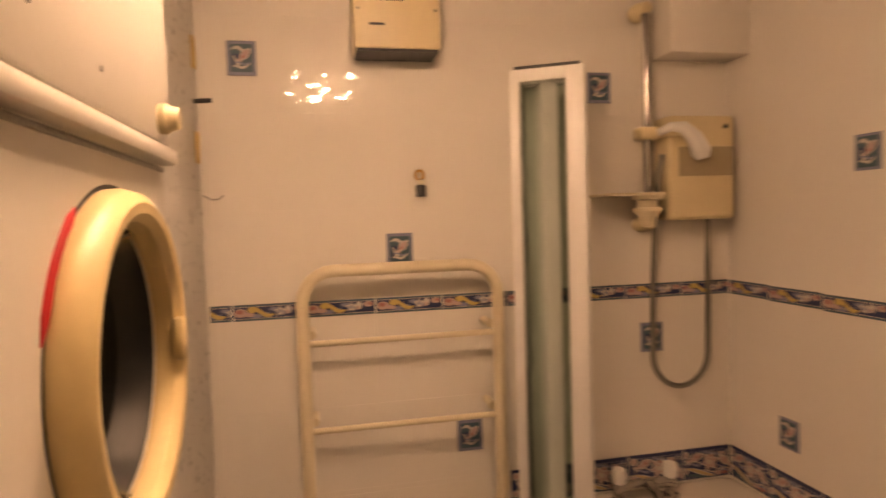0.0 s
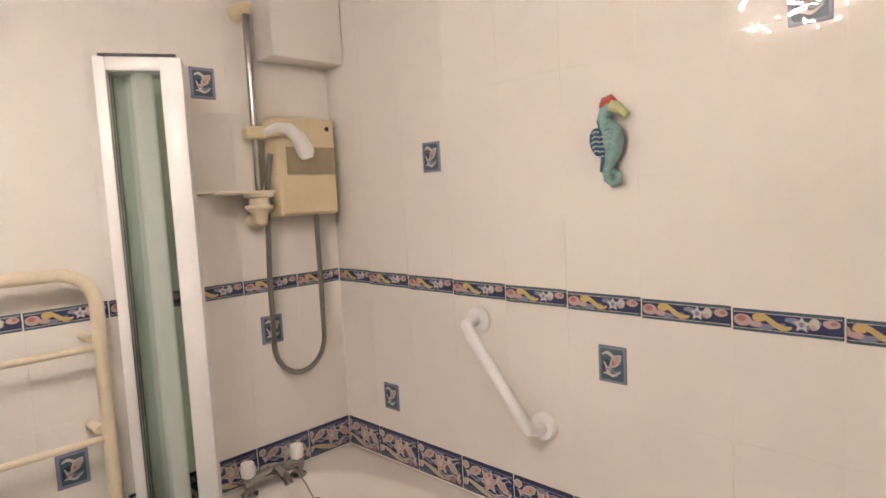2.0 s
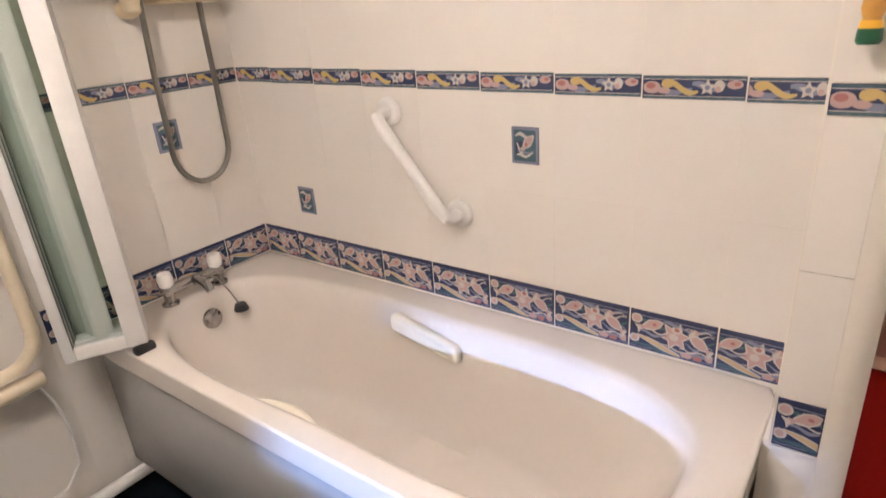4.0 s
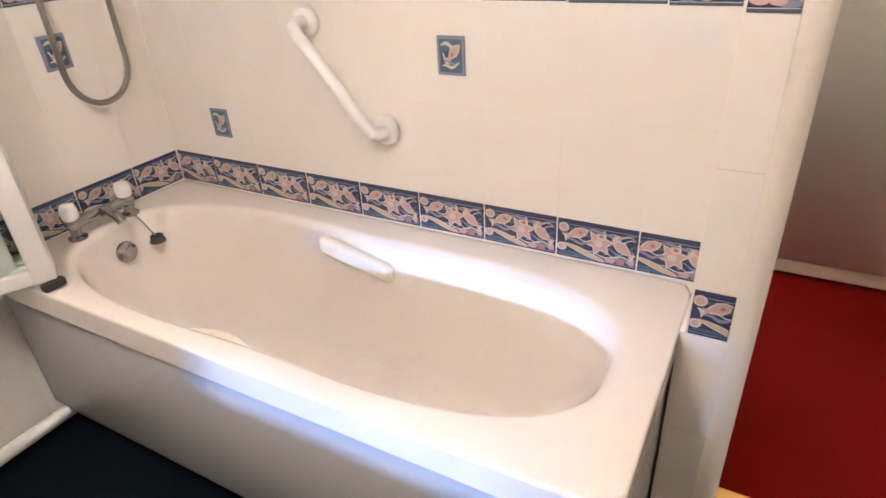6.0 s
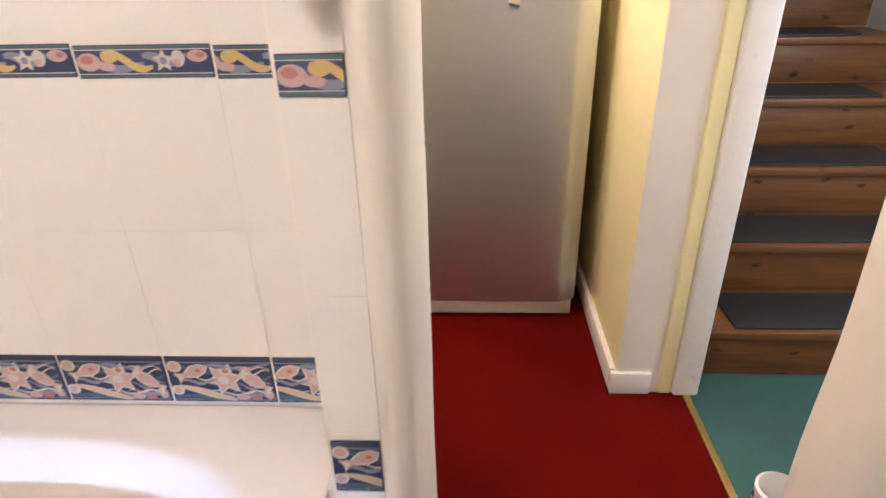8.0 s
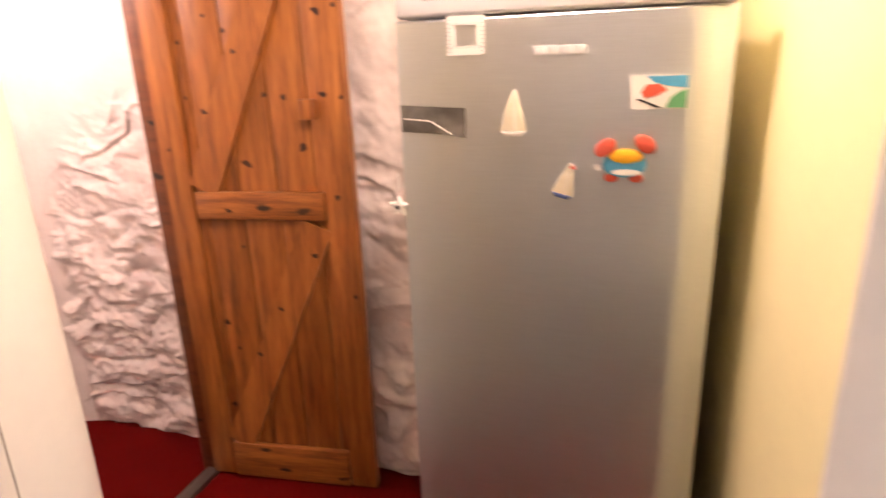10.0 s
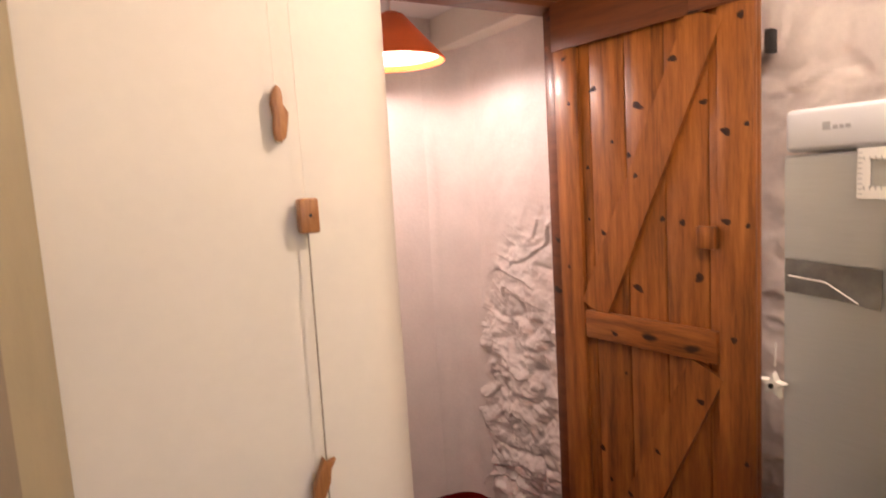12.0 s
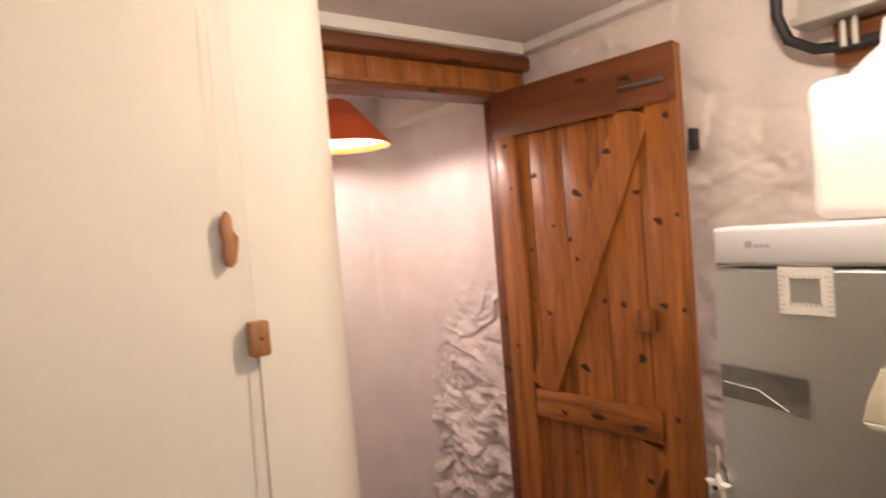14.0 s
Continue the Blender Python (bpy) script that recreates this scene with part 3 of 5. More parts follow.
def shower_rail():
    t = thing("shower_rail", (-0.32, -0.06, 1.0), "chrome shower riser rail with white fittings and hand shower", "shower")
    part("pole", tube([(-0.318, -0.06, 1.38), (-0.318, -0.06, 2.03)], 0.011, 14), CHROME, t)
    part("bracket", lathe([(0.026, 0), (0.028, 0.02), (0.022, 0.05), (0.016, 0.07), (0, 0.075)], Matrix.Translation((-0.318, -0.002, 2.02)) @ Matrix.Rotation(radians(90), 4, "X")), CREAMP, t, "cream wall bracket")
    part("bracket", lathe([(0.022, 0), (0.024, 0.03), (0.016, 0.07), (0, 0.073)], Matrix.Translation((-0.318, -0.002, 1.385)) @ Matrix.Rotation(radians(90), 4, "X")), CREAMP, t, "cream wall bracket")
    sl = box(-0.355, -0.285, -0.085, -0.040, 1.635, 1.672, 0.01, 3)
    tube([(-0.29, -0.075, 1.653), (-0.235, -0.11, 1.655)], 0.014, 12, bm=sl)
    part("slider", sl, CREAMP, t, "cream slider clamp")
    hd = tube([(-0.300, -0.088, 1.652), (-0.268, -0.105, 1.668), (-0.238, -0.122, 1.664), (-0.210, -0.133, 1.632), (-0.192, -0.138, 1.590), (-0.187, -0.138, 1.572)],
              0.02, 16, radii=[0.011, 0.014, 0.019, 0.024, 0.028, 0.018])
    part("hand_shower", hd, WHITEP, t, "white hand shower head")
    dish = box(-0.49, -0.30, -0.125, -0.008, 1.470, 1.478, 0.003)
    part("soap_shelf", dish, IVORY, t, "thin white soap shelf")
    rest = lathe([(0.0, -0.05), (0.018, -0.045), (0.024, -0.02), (0.030, -0.01), (0.042, 0.0), (0.042, 0.008), (0.03, 0.01), (0.03, 0.03), (0.045, 0.035), (0.045, 0.045), (0, 0.046)],
                 Matrix.Translation((-0.335, -0.085, 1.425)))
    part("soap_dish", rest, IVORY, t, "cream stepped soap dish")
    pts = [(-0.285, -0.085, 1.59), (-0.293, -0.075, 1.52), (-0.296, -0.06, 1.40), (-0.300, -0.05, 1.20), (-0.298, -0.045, 1.02)]
    cx, r, zc = -0.203, 0.095, 0.985
    pts += [(cx + r * math.cos(radians(a)), -0.042, zc + 0.105 * math.sin(radians(a))) for a in range(180, 361, 15)]
    pts += [(-0.109, -0.045, 1.15), (-0.113, -0.05, 1.30), (-0.115, -0.055, 1.398)]
    part("hose", tube(pts, 0.0085, 10), HOSE, t, "ribbed metal shower hose")
    return t


shower_heater()
shower_rail()
structure("pipe_boxing", box(-0.26, 0.008, -0.10, 0.01, 1.885, CEIL_B, 0.008), TILE, "white boxed-in corner under the ceiling", "trim")


# ---- bathroom: towel rail, heater, grab bar, ornaments ----
def towel_rail():
    t = thing("towel_rail", (-1.065, -0.08, 0.36), "cream enamelled tubular heated towel rail on the tiled wall", "towel rail")
    xl, xr, y, r, top, low = -1.335, -0.80, -0.082, 0.085, 1.292, 0.65
    frame_pts = [(xl, y, low)] + [(xl, y, top - r)]
    frame_pts += [(xl + r - r * math.cos(radians(a)), y, top - r + r * math.sin(radians(a))) for a in range(15, 91, 15)]
    frame_pts += [(xr - r + r * math.sin(radians(a)), y, top - r + r * math.cos(radians(a))) for a in range(0, 91, 15)]
    frame_pts += [(xr, y, low)]
    frame_pts += [(xr - r + r * math.cos(radians(a)), y, low - r * math.sin(radians(a))) for a in range(15, 91, 15)]
    frame_pts += [(xl + r - r * math.sin(radians(a)), y, low - r * math.cos(radians(a))) for a in range(0, 90, 15)]
    part("frame", tube(frame_pts, 0.017, 16, closed=True), IVORY, t)
    for z in (1.10, 0.865):
        part("bar", tube([(xl, y, z), (xr, y, z)], 0.0085, 12), IVORY, t)
    for z in (1.10, 0.865):
        for x in (xl, xr):
            part("bracket", tube([(x + (0.02 if x < -1 else -0.02), y + 0.008, z + 0.022), (x + (0.02 if x < -1 else -0.02), -0.004, z + 0.022)], 0.012, 12), IVORY, t)
    part("element", tube([(xl - 0.02, y + 0.01, 0.515), (xr - 0.01, y + 0.01, 0.515)], 0.022, 16), IVORY, t, "thick ivory heating element")
    part("cable", tube([(-0.83, -0.07, 0.50), (-0.80, -0.05, 0.42), (-0.785, -0.035, 0.32), (-0.79, -0.03, 0.20), (-0.84, -0.03, 0.14), (-0.92, -0.03, 0.13)], 0.004, 8), WHITEP, t, "thin white flex")
    return t


def grab_bar():
    t = thing("grab_bar", (-0.05, -0.76, 0.85), "white plastic grab bar screwed diagonally to the tiles", "grab bar")
    a, b2 = Vector((-0.006, -0.655, 1.085)), Vector((-0.006, -0.865, 0.825))
    out = Vector((-0.062, 0, 0))
    d = (b2 - a).normalized()
    pts = [a, a + out * 0.55, a + out * 0.9 + d * 0.008, a + out + d * 0.035, b2 + out - d * 0.035, b2 + out * 0.9 - d * 0.008, b2 + out * 0.55, b2]
    part("bar", tube(pts, 0.0165, 16), WHITEP, t)
    for p in (a, b2):
        part("flange", lathe([(0.038, 0), (0.038, 0.008), (0.032, 0.015), (0, 0.017)], Matrix.Translation(p + Vector((0.004, 0, 0))) @ Matrix.Rotation(radians(-90), 4, "Y")), WHITEP, t, "round white wall flange")
    return t


def fan_heater():
    t = thing("fan_heater", (-1.05, -0.06, 1.86), "cream metal wall fan heater with a round hole grille", "heater")
    x0, x1, z0, z1 = -1.175, -0.945, 1.872, 2.085
    part("case", box(x0, x1, -0.105, -0.002, z0, z1, 0.006), CREAMP, t)
    part("base_shadow_gap", box(x0 + 0.006, x1 - 0.006, -0.10, -0.004, z0 - 0.008, z0), BLACK, t, "dark underside vent")
    holes = None
    for i in range(9):
        for j in range(6):
            x, z = x0 + 0.022 + i * 0.0125 + (j % 2) * 0.006, z1 - 0.025 - j * 0.0125
            holes = lathe([(0.0048, 0), (0.0048, 0.0006), (0, 0.0007)], Matrix.Translation((x, -0.1048, z)) @ Matrix.Rotation(radians(90), 4, "X"), 8, holes)
    tagged(part("grille", holes, BLACK, t, "round dark grille holes"), kind="stuff")
    part("badge", box(x0 + 0.04, x0 + 0.08, -0.1065, -0.10, 1.93, 1.936), BLACK, t)
    for x in (x0 + 0.012, x1 - 0.012):
        for z in (z1 - 0.06, z0 + 0.10):
            part("screw", lathe([(0.004, 0), (0.003, 0.002), (0, 0.0025)], Matrix.Translation((x, -0.105, z)) @ Matrix.Rotation(radians(90), 4, "X"), 10), CHROME, t)
    return t


towel_rail()
grab_bar()
fan_heater()


# ---- bathroom: machines ----
def machine(z0, name, label, stacked):
    xf, y0, y1 = -1.46, -1.56, -0.96
    t = thing(name, (-1.74, -1.26, z0), label, "appliance")
    cy, cz, hole = -1.138, z0 + 0.455, 0.118
    part("body", box(-2.0, xf - 0.13, y0, y1, z0 + 0.015, z0 + 0.845, 0.008), APPL, t)
    for ya, yb, za, zb in ((y0, y0 + 0.02, z0 + 0.015, z0 + 0.845), (y1 - 0.02, y1, z0 + 0.015, z0 + 0.845), (y0 + 0.02, y1 - 0.02, z0 + 0.015, z0 + 0.035), (y0 + 0.02, y1 - 0.02, z0 + 0.825, z0 + 0.845)):
        part("side_panel", box(xf - 0.13, xf - 0.004, ya, yb, za, zb), APPL, t)
    f = bmesh.new()
    count = 64
    inner, outer = [], []
    for k in range(count):
        c, d = math.cos(math.tau * (k + 0.5) / count), math.sin(math.tau * (k + 0.5) / count)
        far = min((y1 - cy if c > 0 else cy - y0) / max(abs(c), 1e-6), (z0 + 0.845 - cz if d > 0 else cz - z0 - 0.015) / max(abs(d), 1e-6))
        inner.append(f.verts.new((xf, cy + hole * c, cz + hole * d)))
        outer.append(f.verts.new((xf, cy + far * c, cz + far * d)))
    for k in range(count):
        q = (k + 1) % count
        f.faces.new((inner[k], outer[k], outer[q], inner[q]))
    bmesh.ops.recalc_face_normals(f, faces=f.faces[:])
    bmesh.ops.solidify(f, geom=f.faces[:], thickness=0.004)
    part("front_panel", f, APPL, t)
    part("control_panel", box(xf - 0.004, xf + 0.016, y0 + 0.004, y1 - 0.004, z0 + 0.657, z0 + 0.84, 0.006), APPL, t)
    part("panel_trim", box(xf - 0.004, xf + 0.022, y0 + 0.002, y1 - 0.002, z0 + 0.637, z0 + 0.655, 0.005), APPL, t, "pale trim strip")
    part("trim_gap", box(xf - 0.004, xf + 0.006, y0 + 0.002, y1 - 0.002, z0 + 0.630, z0 + 0.636, 0.002), HOSE, t, "dark gap under the trim strip")
    part("knob", lathe([(0.016, 0), (0.016, 0.008), (0.013, 0.012), (0.011, 0.020), (0, 0.021)], Matrix.Translation((xf + 0.015, y1 - 0.05, z0 + 0.682)) @ Matrix.Rotation(radians(90), 4, "Y")), CREAMP, t, "cream control knob")
    for dy, dz in ((0.258, 0.700), (0.300, 0.725), (0.375, 0.690)):
        part("indicator", lathe([(0.0025, 0), (0.0025, 0.001), (0, 0.0015)], Matrix.Translation((xf + 0.0158, y0 + dy, z0 + dz)) @ Matrix.Rotation(radians(90), 4, "Y"), 12), HOSE, t, "tiny dark indicator")
    c = Matrix.Translation((xf, cy, cz)) @ Matrix.Rotation(radians(90), 4, "Y")
    part("drum", lathe([(0.117, -0.002), (0.112, -0.045), (0.150, -0.05), (0.150, -0.118), (0, -0.122)], c, 56), DRUM, t, "dark perforated steel drum")
    part("gasket", lathe([(0.1175, 0.0), (0.110, -0.012), (0.105, -0.030), (0.111, -0.040)], c, 56), BLACK, t, "black rubber door gasket")
    dots = None
    for k in range(60):
        for x in (-0.062, -0.078, -0.094, -0.110):
            a = math.tau * (k + 0.5 * (x < -0.08)) / 60
            dots = lathe([(0.0028, 0), (0, 0.0006)], Matrix.Translation((xf + x, cy + 0.1490 * math.cos(a), cz + 0.1490 * math.sin(a))) @ Matrix.Rotation(a - radians(90), 4, "X") @ Matrix.Rotation(radians(90), 4, "X"), 6, dots)
    tagged(part("perforations", dots, BLACK, t, "rows of small dark drum holes"), kind="stuff")
    door = part("door_ring", lathe([(0.146, 0.0), (0.147, 0.012), (0.143, 0.024), (0.135, 0.030), (0.126, 0.029), (0.119, 0.021), (0.1175, 0.004), (0.1185, 0.0)], c, 64), RINGY, t, "yellowed plastic porthole ring")
    glass = part("porthole", lathe([(0.1172, 0.006), (0.113, -0.006), (0.101, -0.024), (0.075, -0.036), (0.04, -0.041), (0, -0.042)], c, 56), BOWL, door, "clear bowl glass porthole")
    glass.visible_shadow = False
    part("drum_rim", lathe([(0.104, -0.044), (0.099, -0.048), (0.094, -0.046), (0.099, -0.043)], c, 56), CHROME, door, "bright metal drum rim")
    part("door_catch", box(xf + 0.020, xf + 0.033, cy + 0.108, cy + 0.124, z0 + 0.43, z0 + 0.475, 0.005), RINGY, door)
    if stacked:
        # The groove's darkness round the door is drawn as a thin black ring.
        part("opening_groove", tube([(xf + 0.002, cy + 0.1485 * math.cos(math.tau * k / 72), cz + 0.1485 * math.sin(math.tau * k / 72)) for k in range(72)], 0.0028, 8, closed=True), BLACK, t, "black ring laid in as the dark groove round the door")
        arcpts = [(xf + 0.003, cy + 0.1515 * math.cos(radians(a)), cz + 0.1515 * math.sin(radians(a))) for a in range(122, 165, 6)]
        part("opening_trim", tube(arcpts, 0.005, 8, radii=[0.002] + [0.0048] * (len(arcpts) - 2) + [0.002]), REDP, t, "red rubber trim beside the door")
    for y in (y0 + 0.06, y1 - 0.06):
        part("foot", lathe([(0.02, 0), (0.02, 0.016), (0, 0.016)], Matrix.Translation((xf - 0.06, y, z0)), 16), BLACK, t)
    return t


shelf = thing("wall_shelf", (-1.74, -1.26, 0.838), "white painted wall shelf carrying the tumble dryer", "shelf")
part("board", box(-2.0, -1.47, -1.56, -0.96, 0.838, 0.850, 0.003), GLOSSW, shelf)
for y in (-1.55, -0.975):
    part("bracket", box(-2.0, -1.70, y - 0.01, y + 0.01, 0.70, 0.838, 0.003), GLOSSW, shelf)
machine(0.85, "tumble_dryer", "white tumble dryer with yellowed porthole ring, on a shelf", True)


# ---- hall: fridge ----
def fridge():
    x0, y0, y1, h = FRIDGE_X, -2.258, -1.70, 1.48
    t = thing("fridge", (1.38, -1.98, 0), "tall silver fridge with white top panel and many magnets", "fridge")
    part("body", box(x0 + 0.055, 1.63, y0 + 0.006, y1 - 0.006, 0.03, h - 0.006, 0.006), APPL, t, "white fridge cabinet")
    d = bmesh.new()
    cols = 40
    rows = []
    for z in (0.075, 0.079, 1.416, 1.42):
        row = []
        for i in range(cols + 1):
            u = i / cols
            s = abs(2 * u - 1)
            x = x0 + 0.003 * s ** 2 + (0.022 * max(0.0, (s - 0.78) / 0.22) ** 1.4 if u < 0.5 else 0.0) + (0.003 if z in (0.075, 1.42) else 0)
            row.append(d.verts.new((x, y0 + (y1 - y0) * u, z)))
        rows.append(row)
    for r, s in zip(rows, rows[1:]):
        for i in range(cols):
            d.faces.new((r[i], r[i + 1], s[i + 1], s[i]))
    edge = [e for e in d.edges if len(e.link_faces) == 1]
    out = bmesh.ops.extrude_edge_only(d, edges=edge)["geom"]
    for v in out:
        if isinstance(v, bmesh.types.BMVert):
            v.co.x = x0 + 0.05
    bmesh.ops.contextual_create(d, geom=[e for e in out if isinstance(e, bmesh.types.BMEdge)])
    bmesh.ops.recalc_face_normals(d, faces=d.faces[:])
    door = part("door", d, STEEL, t, "silver bowed fridge door")
    part("top_panel", box(x0 - 0.002, x0 + 0.06, y0 + 0.002, y1 - 0.002, 1.423, h, 0.007, 3), PALEP, t, "pale plastic top fascia")
    for k, wide in enumerate((0.010, 0.006, 0.005, 0.006)):
        y = -1.752 - (0.0, 0.013, 0.021, 0.028)[k]
        part("fascia_print", box(x0 - 0.0026, x0, y - wide, y, 1.450, 1.450 + (0.010 if k == 0 else 0.005)), PRINT, t, "faint grey print")
    part("fascia_slot", box(x0 - 0.004, x0 + 0.002, -2.01, -1.95, 1.458, 1.464), BLACK, t)
    part("plinth", box(x0 + 0.02, x0 + 0.06, y0 + 0.01, y1 - 0.01, 0.01, 0.075, 0.004), APPL, t)
    part("door_gasket", box(x0 + 0.05, x0 + 0.056, y0 + 0.01, y1 - 0.01, 0.09, 1.41), BLACK, t)
    for y in (-1.945, -1.967, -1.989, -2.012):
        part("badge", box(x0 - 0.003, x0 + 0.001, y - 0.019, y, 1.354, 1.369, 0.001), PALEP, door, "raised metal badge")
    return t


fridge()


# ---- hall: stairs ----
def stairs():
    t = thing("staircase", (1.6, -3.1, 0), "bare pine staircase with dark carpet pads on the treads", "staircase")
    rise, run, x0 = 0.185, 0.235, 0.777
    for i in range(8):
        z, x = rise * i, x0 + run * i
        part("riser", box(x, x + 0.02, -3.55, -2.60, z + 0.004, z + rise - 0.03, 0.002), STAIRW, t)
        part("tread", box(x - 0.025, x + run + 0.02, -3.55, -2.60, z + rise - 0.03, z + rise, 0.006), STAIRW, t)
        part("tread_pad", box(x - 0.005, x + run - 0.03, -3.40, -2.70, z + rise, z + rise + 0.008, 0.003), BLACK, t, "dark carpet tread pad")
    part("string_board", box(x0, x0 + 8 * run, -3.58, -3.552, 0, 0.3), STAIRW, t)
    return t


stairs()

# ---- hall: pine door and doorway ----
def pine_door():
    hinge, tip = Vector((1.512, -0.782, 0)), Vector((1.572, -1.372, 0))
    d = (tip - hinge).normalized()
    nrm = Vector((d.y, -d.x, 0))
    if nrm.x > 0:
        nrm = -nrm
    m = Matrix(((d.x, nrm.x, 0, hinge.x), (d.y, nrm.y, 0, hinge.y), (0, 0, 1, 0.012), (0, 0, 0, 1)))
    w, h = (tip - hinge).length, 1.90
    t = thing("pine_door", hinge, "varnished knotty pine ledged and braced door, standing open", "door")
    n = 5
    for i in range(n):
        a = w * i / n
        part("board", box(a + 0.0014, a + w / n - 0.0014, -0.022, 0, 0, h, 0.004, m=m), PINE, t)
    part("stile", box(0, 0.088, 0, 0.016, 0, h, 0.004, m=m), PINE, t)
    part("stile", box(w - 0.088, w, 0, 0.016, 0, h, 0.004, m=m), PINE, t)
    part("top_rail", box(-0.002, w + 0.002, 0.016, 0.022, h - 0.14, h, 0.003, m=m), PINED, t, "dark stained top rail")
    part("middle_rail", box(0.095, w - 0.09, 0, 0.022, 0.912, 0.995, 0.005, m=m), PINEH, t)
    part("bottom_rail", box(0.09, w - 0.09, 0, 0.022, 0.0, 0.13, 0.005, m=m), PINEH, t)

    def brace(x0, z0, x1, z1):
        a, b2 = Vector((x0, z0)), Vector((x1, z1))
        dd = (b2 - a).normalized()
        q = Vector((-dd.y, dd.x)) * 0.048
        corners = [a - q, b2 - q, b2 + q, a + q]
        b = bmesh.new()
        lo = [b.verts.new((c.x, 0.0, c.y)) for c in corners]
        hi = [b.verts.new((c.x, 0.017, c.y)) for c in corners]
        b.faces.new(lo)
        b.faces.new(hi)
        for k in range(4):
            b.faces.new((lo[k], lo[(k + 1) % 4], hi[(k + 1) % 4], hi[k]))
        bmesh.ops.recalc_face_normals(b, faces=b.faces[:])
        b.transform(m)
        part("brace", b, PINE, t)

    brace(0.125, 1.0, w - 0.115, 1.755)
    brace(0.12, 0.13, w - 0.12, 0.895)
    def face(u, z):
        """Height of the door's front at a place on it."""
        if z > h - 0.14 or (0.912 < z < 0.995 and 0.095 < u < w - 0.09):
            return 0.022
        if u < 0.088 or u > w - 0.088:
            return 0.016
        for x0, z0, x1, z1 in ((0.125, 1.0, w - 0.115, 1.755), (0.12, 0.13, w - 0.12, 0.895)):
            a, e = Vector((x0, z0)), Vector((x1 - x0, z1 - z0)).normalized()
            if z0 < z < z1 and abs((Vector((u, z)) - a).cross(e)) < 0.046:
                return 0.017
        return 0.0

    knots = ((0.056, 1.604, 6), (0.132, 1.634, 11), (0.105, 1.415, 7), (0.105, 1.265, 6), (0.034, 1.12, 6), (0.193, 1.482, 6), (0.156, 1.225, 9), (0.279, 1.569, 14),
             (0.247, 1.441, 8), (0.394, 1.667, 12), (0.464, 1.553, 10), (0.527, 1.476, 12), (0.576, 1.489, 7), (0.563, 1.73, 10), (0.042, 1.735, 8), (0.527, 1.266, 11),
             (0.578, 1.257, 7), (0.347, 1.268, 9), (0.404, 1.26, 10), (0.268, 1.076, 13), (0.448, 1.122, 15), (0.544, 0.981, 9), (0.201, 0.94, 9), (0.279, 1.385, 8),
             (0.22, 0.823, 6), (0.128, 0.568, 11), (0.157, 0.478, 7), (0.237, 0.469, 10), (0.329, 0.629, 8), (0.573, 0.679, 7), (0.11, 0.268, 11), (0.458, 0.805, 11))
    for u, z, size in knots:
        r = size * 0.00100
        long, lean = random.uniform(1.0, 1.9) if size > 7 else random.uniform(0.9, 1.25), random.uniform(-0.7, 0.5)
        outline = []
        for k in range(16):
            a = k * math.tau / 16
            q = r * (1 + 0.16 * math.sin(3 * a + size) + random.uniform(-0.10, 0.10))
            ex, ez = q * 0.72 * long * math.cos(a), q * 0.72 * math.sin(a) * (1.25 if long < 1.3 else 0.9)
            outline.append((ex * math.cos(lean) + ez * math.sin(lean), ez * math.cos(lean) - ex * math.sin(lean)))
        b = plate(outline, 0.0005)
        ob = part("knot", b, KNOT)
        ob.parent = t
        ob.matrix_basis = Matrix.Translation(-hinge) @ m @ Matrix.Translation((u, face(u, z), z)) @ Matrix.Rotation(radians(-90), 4, "X")
    part("bolt", tube([m @ Vector((w - 0.14, 0.03, h - 0.085)), m @ Vector((w - 0.02, 0.03, h - 0.085))], 0.008, 10), CHROME, t, "steel sliding bolt")
    part("bolt_plate", box(w - 0.15, w - 0.015, 0.022, 0.027, h - 0.135, h - 0.05, 0.002, m=m), PINED, t)
    part("latch_block", box(w - 0.135, w - 0.085, 0.016, 0.036, 1.20, 1.255, 0.004, m=m), PINE, t, "small pine latch block")
    return t


pine_door()


def doorway():
    t = thing("door_frame", (1.2, DOOR_Y, 0), "dark pine doorway frame with a boarded lintel", "door frame")
    part("jamb", box(1.512, 1.575, DOOR_Y, DOOR_Y + 0.05, 0, 1.905, 0.004), PINED, t)
    part("jamb", box(0.715, 0.775, DOOR_Y, DOOR_Y + 0.09, 0, 1.905, 0.004), PINED, t)
    part("head", box(0.715, 1.66, DOOR_Y - 0.005, DOOR_Y + 0.09, 1.905, 1.926, 0.004), PINED, t)
    for i in range(8):
        x = 0.72 + i * 0.1165
        part("board", box(x, x + 0.115, DOOR_Y, DOOR_Y + 0.02, 1.926, 1.994, 0.002), PINEK, t)
    part("stop_strip", box(0.715, 1.60, DOOR_Y - 0.012, DOOR_Y, 1.921, 1.930, 0.003), PINE, t, "lighter pine strip")
    part("beam", box(0.715, 1.655, DOOR_Y - 0.035, DOOR_Y + 0.05, 1.994, 2.038, 0.010, 3), PINED, t, "dark stained beam")
    return t


doorway()
structure("wall_over_door", box(0.70, 1.70, DOOR_Y + 0.02, DOOR_Y + 0.10, 1.94, 2.2), PLASTER, "wall over the pine doorway", "wall")
structure("wall_beside_door", box(1.575, 1.67, DOOR_Y + 0.01, DOOR_Y + 0.09, 0, 1.94), PLASTER, "narrow wall beside the pine door", "wall")
structure("coving_east", box(1.615, 1.66, -2.3, DOOR_Y - 0.035, 2.045, CEIL_H, 0.006), GLOSSW, "white moulding under the hall ceiling", "trim")
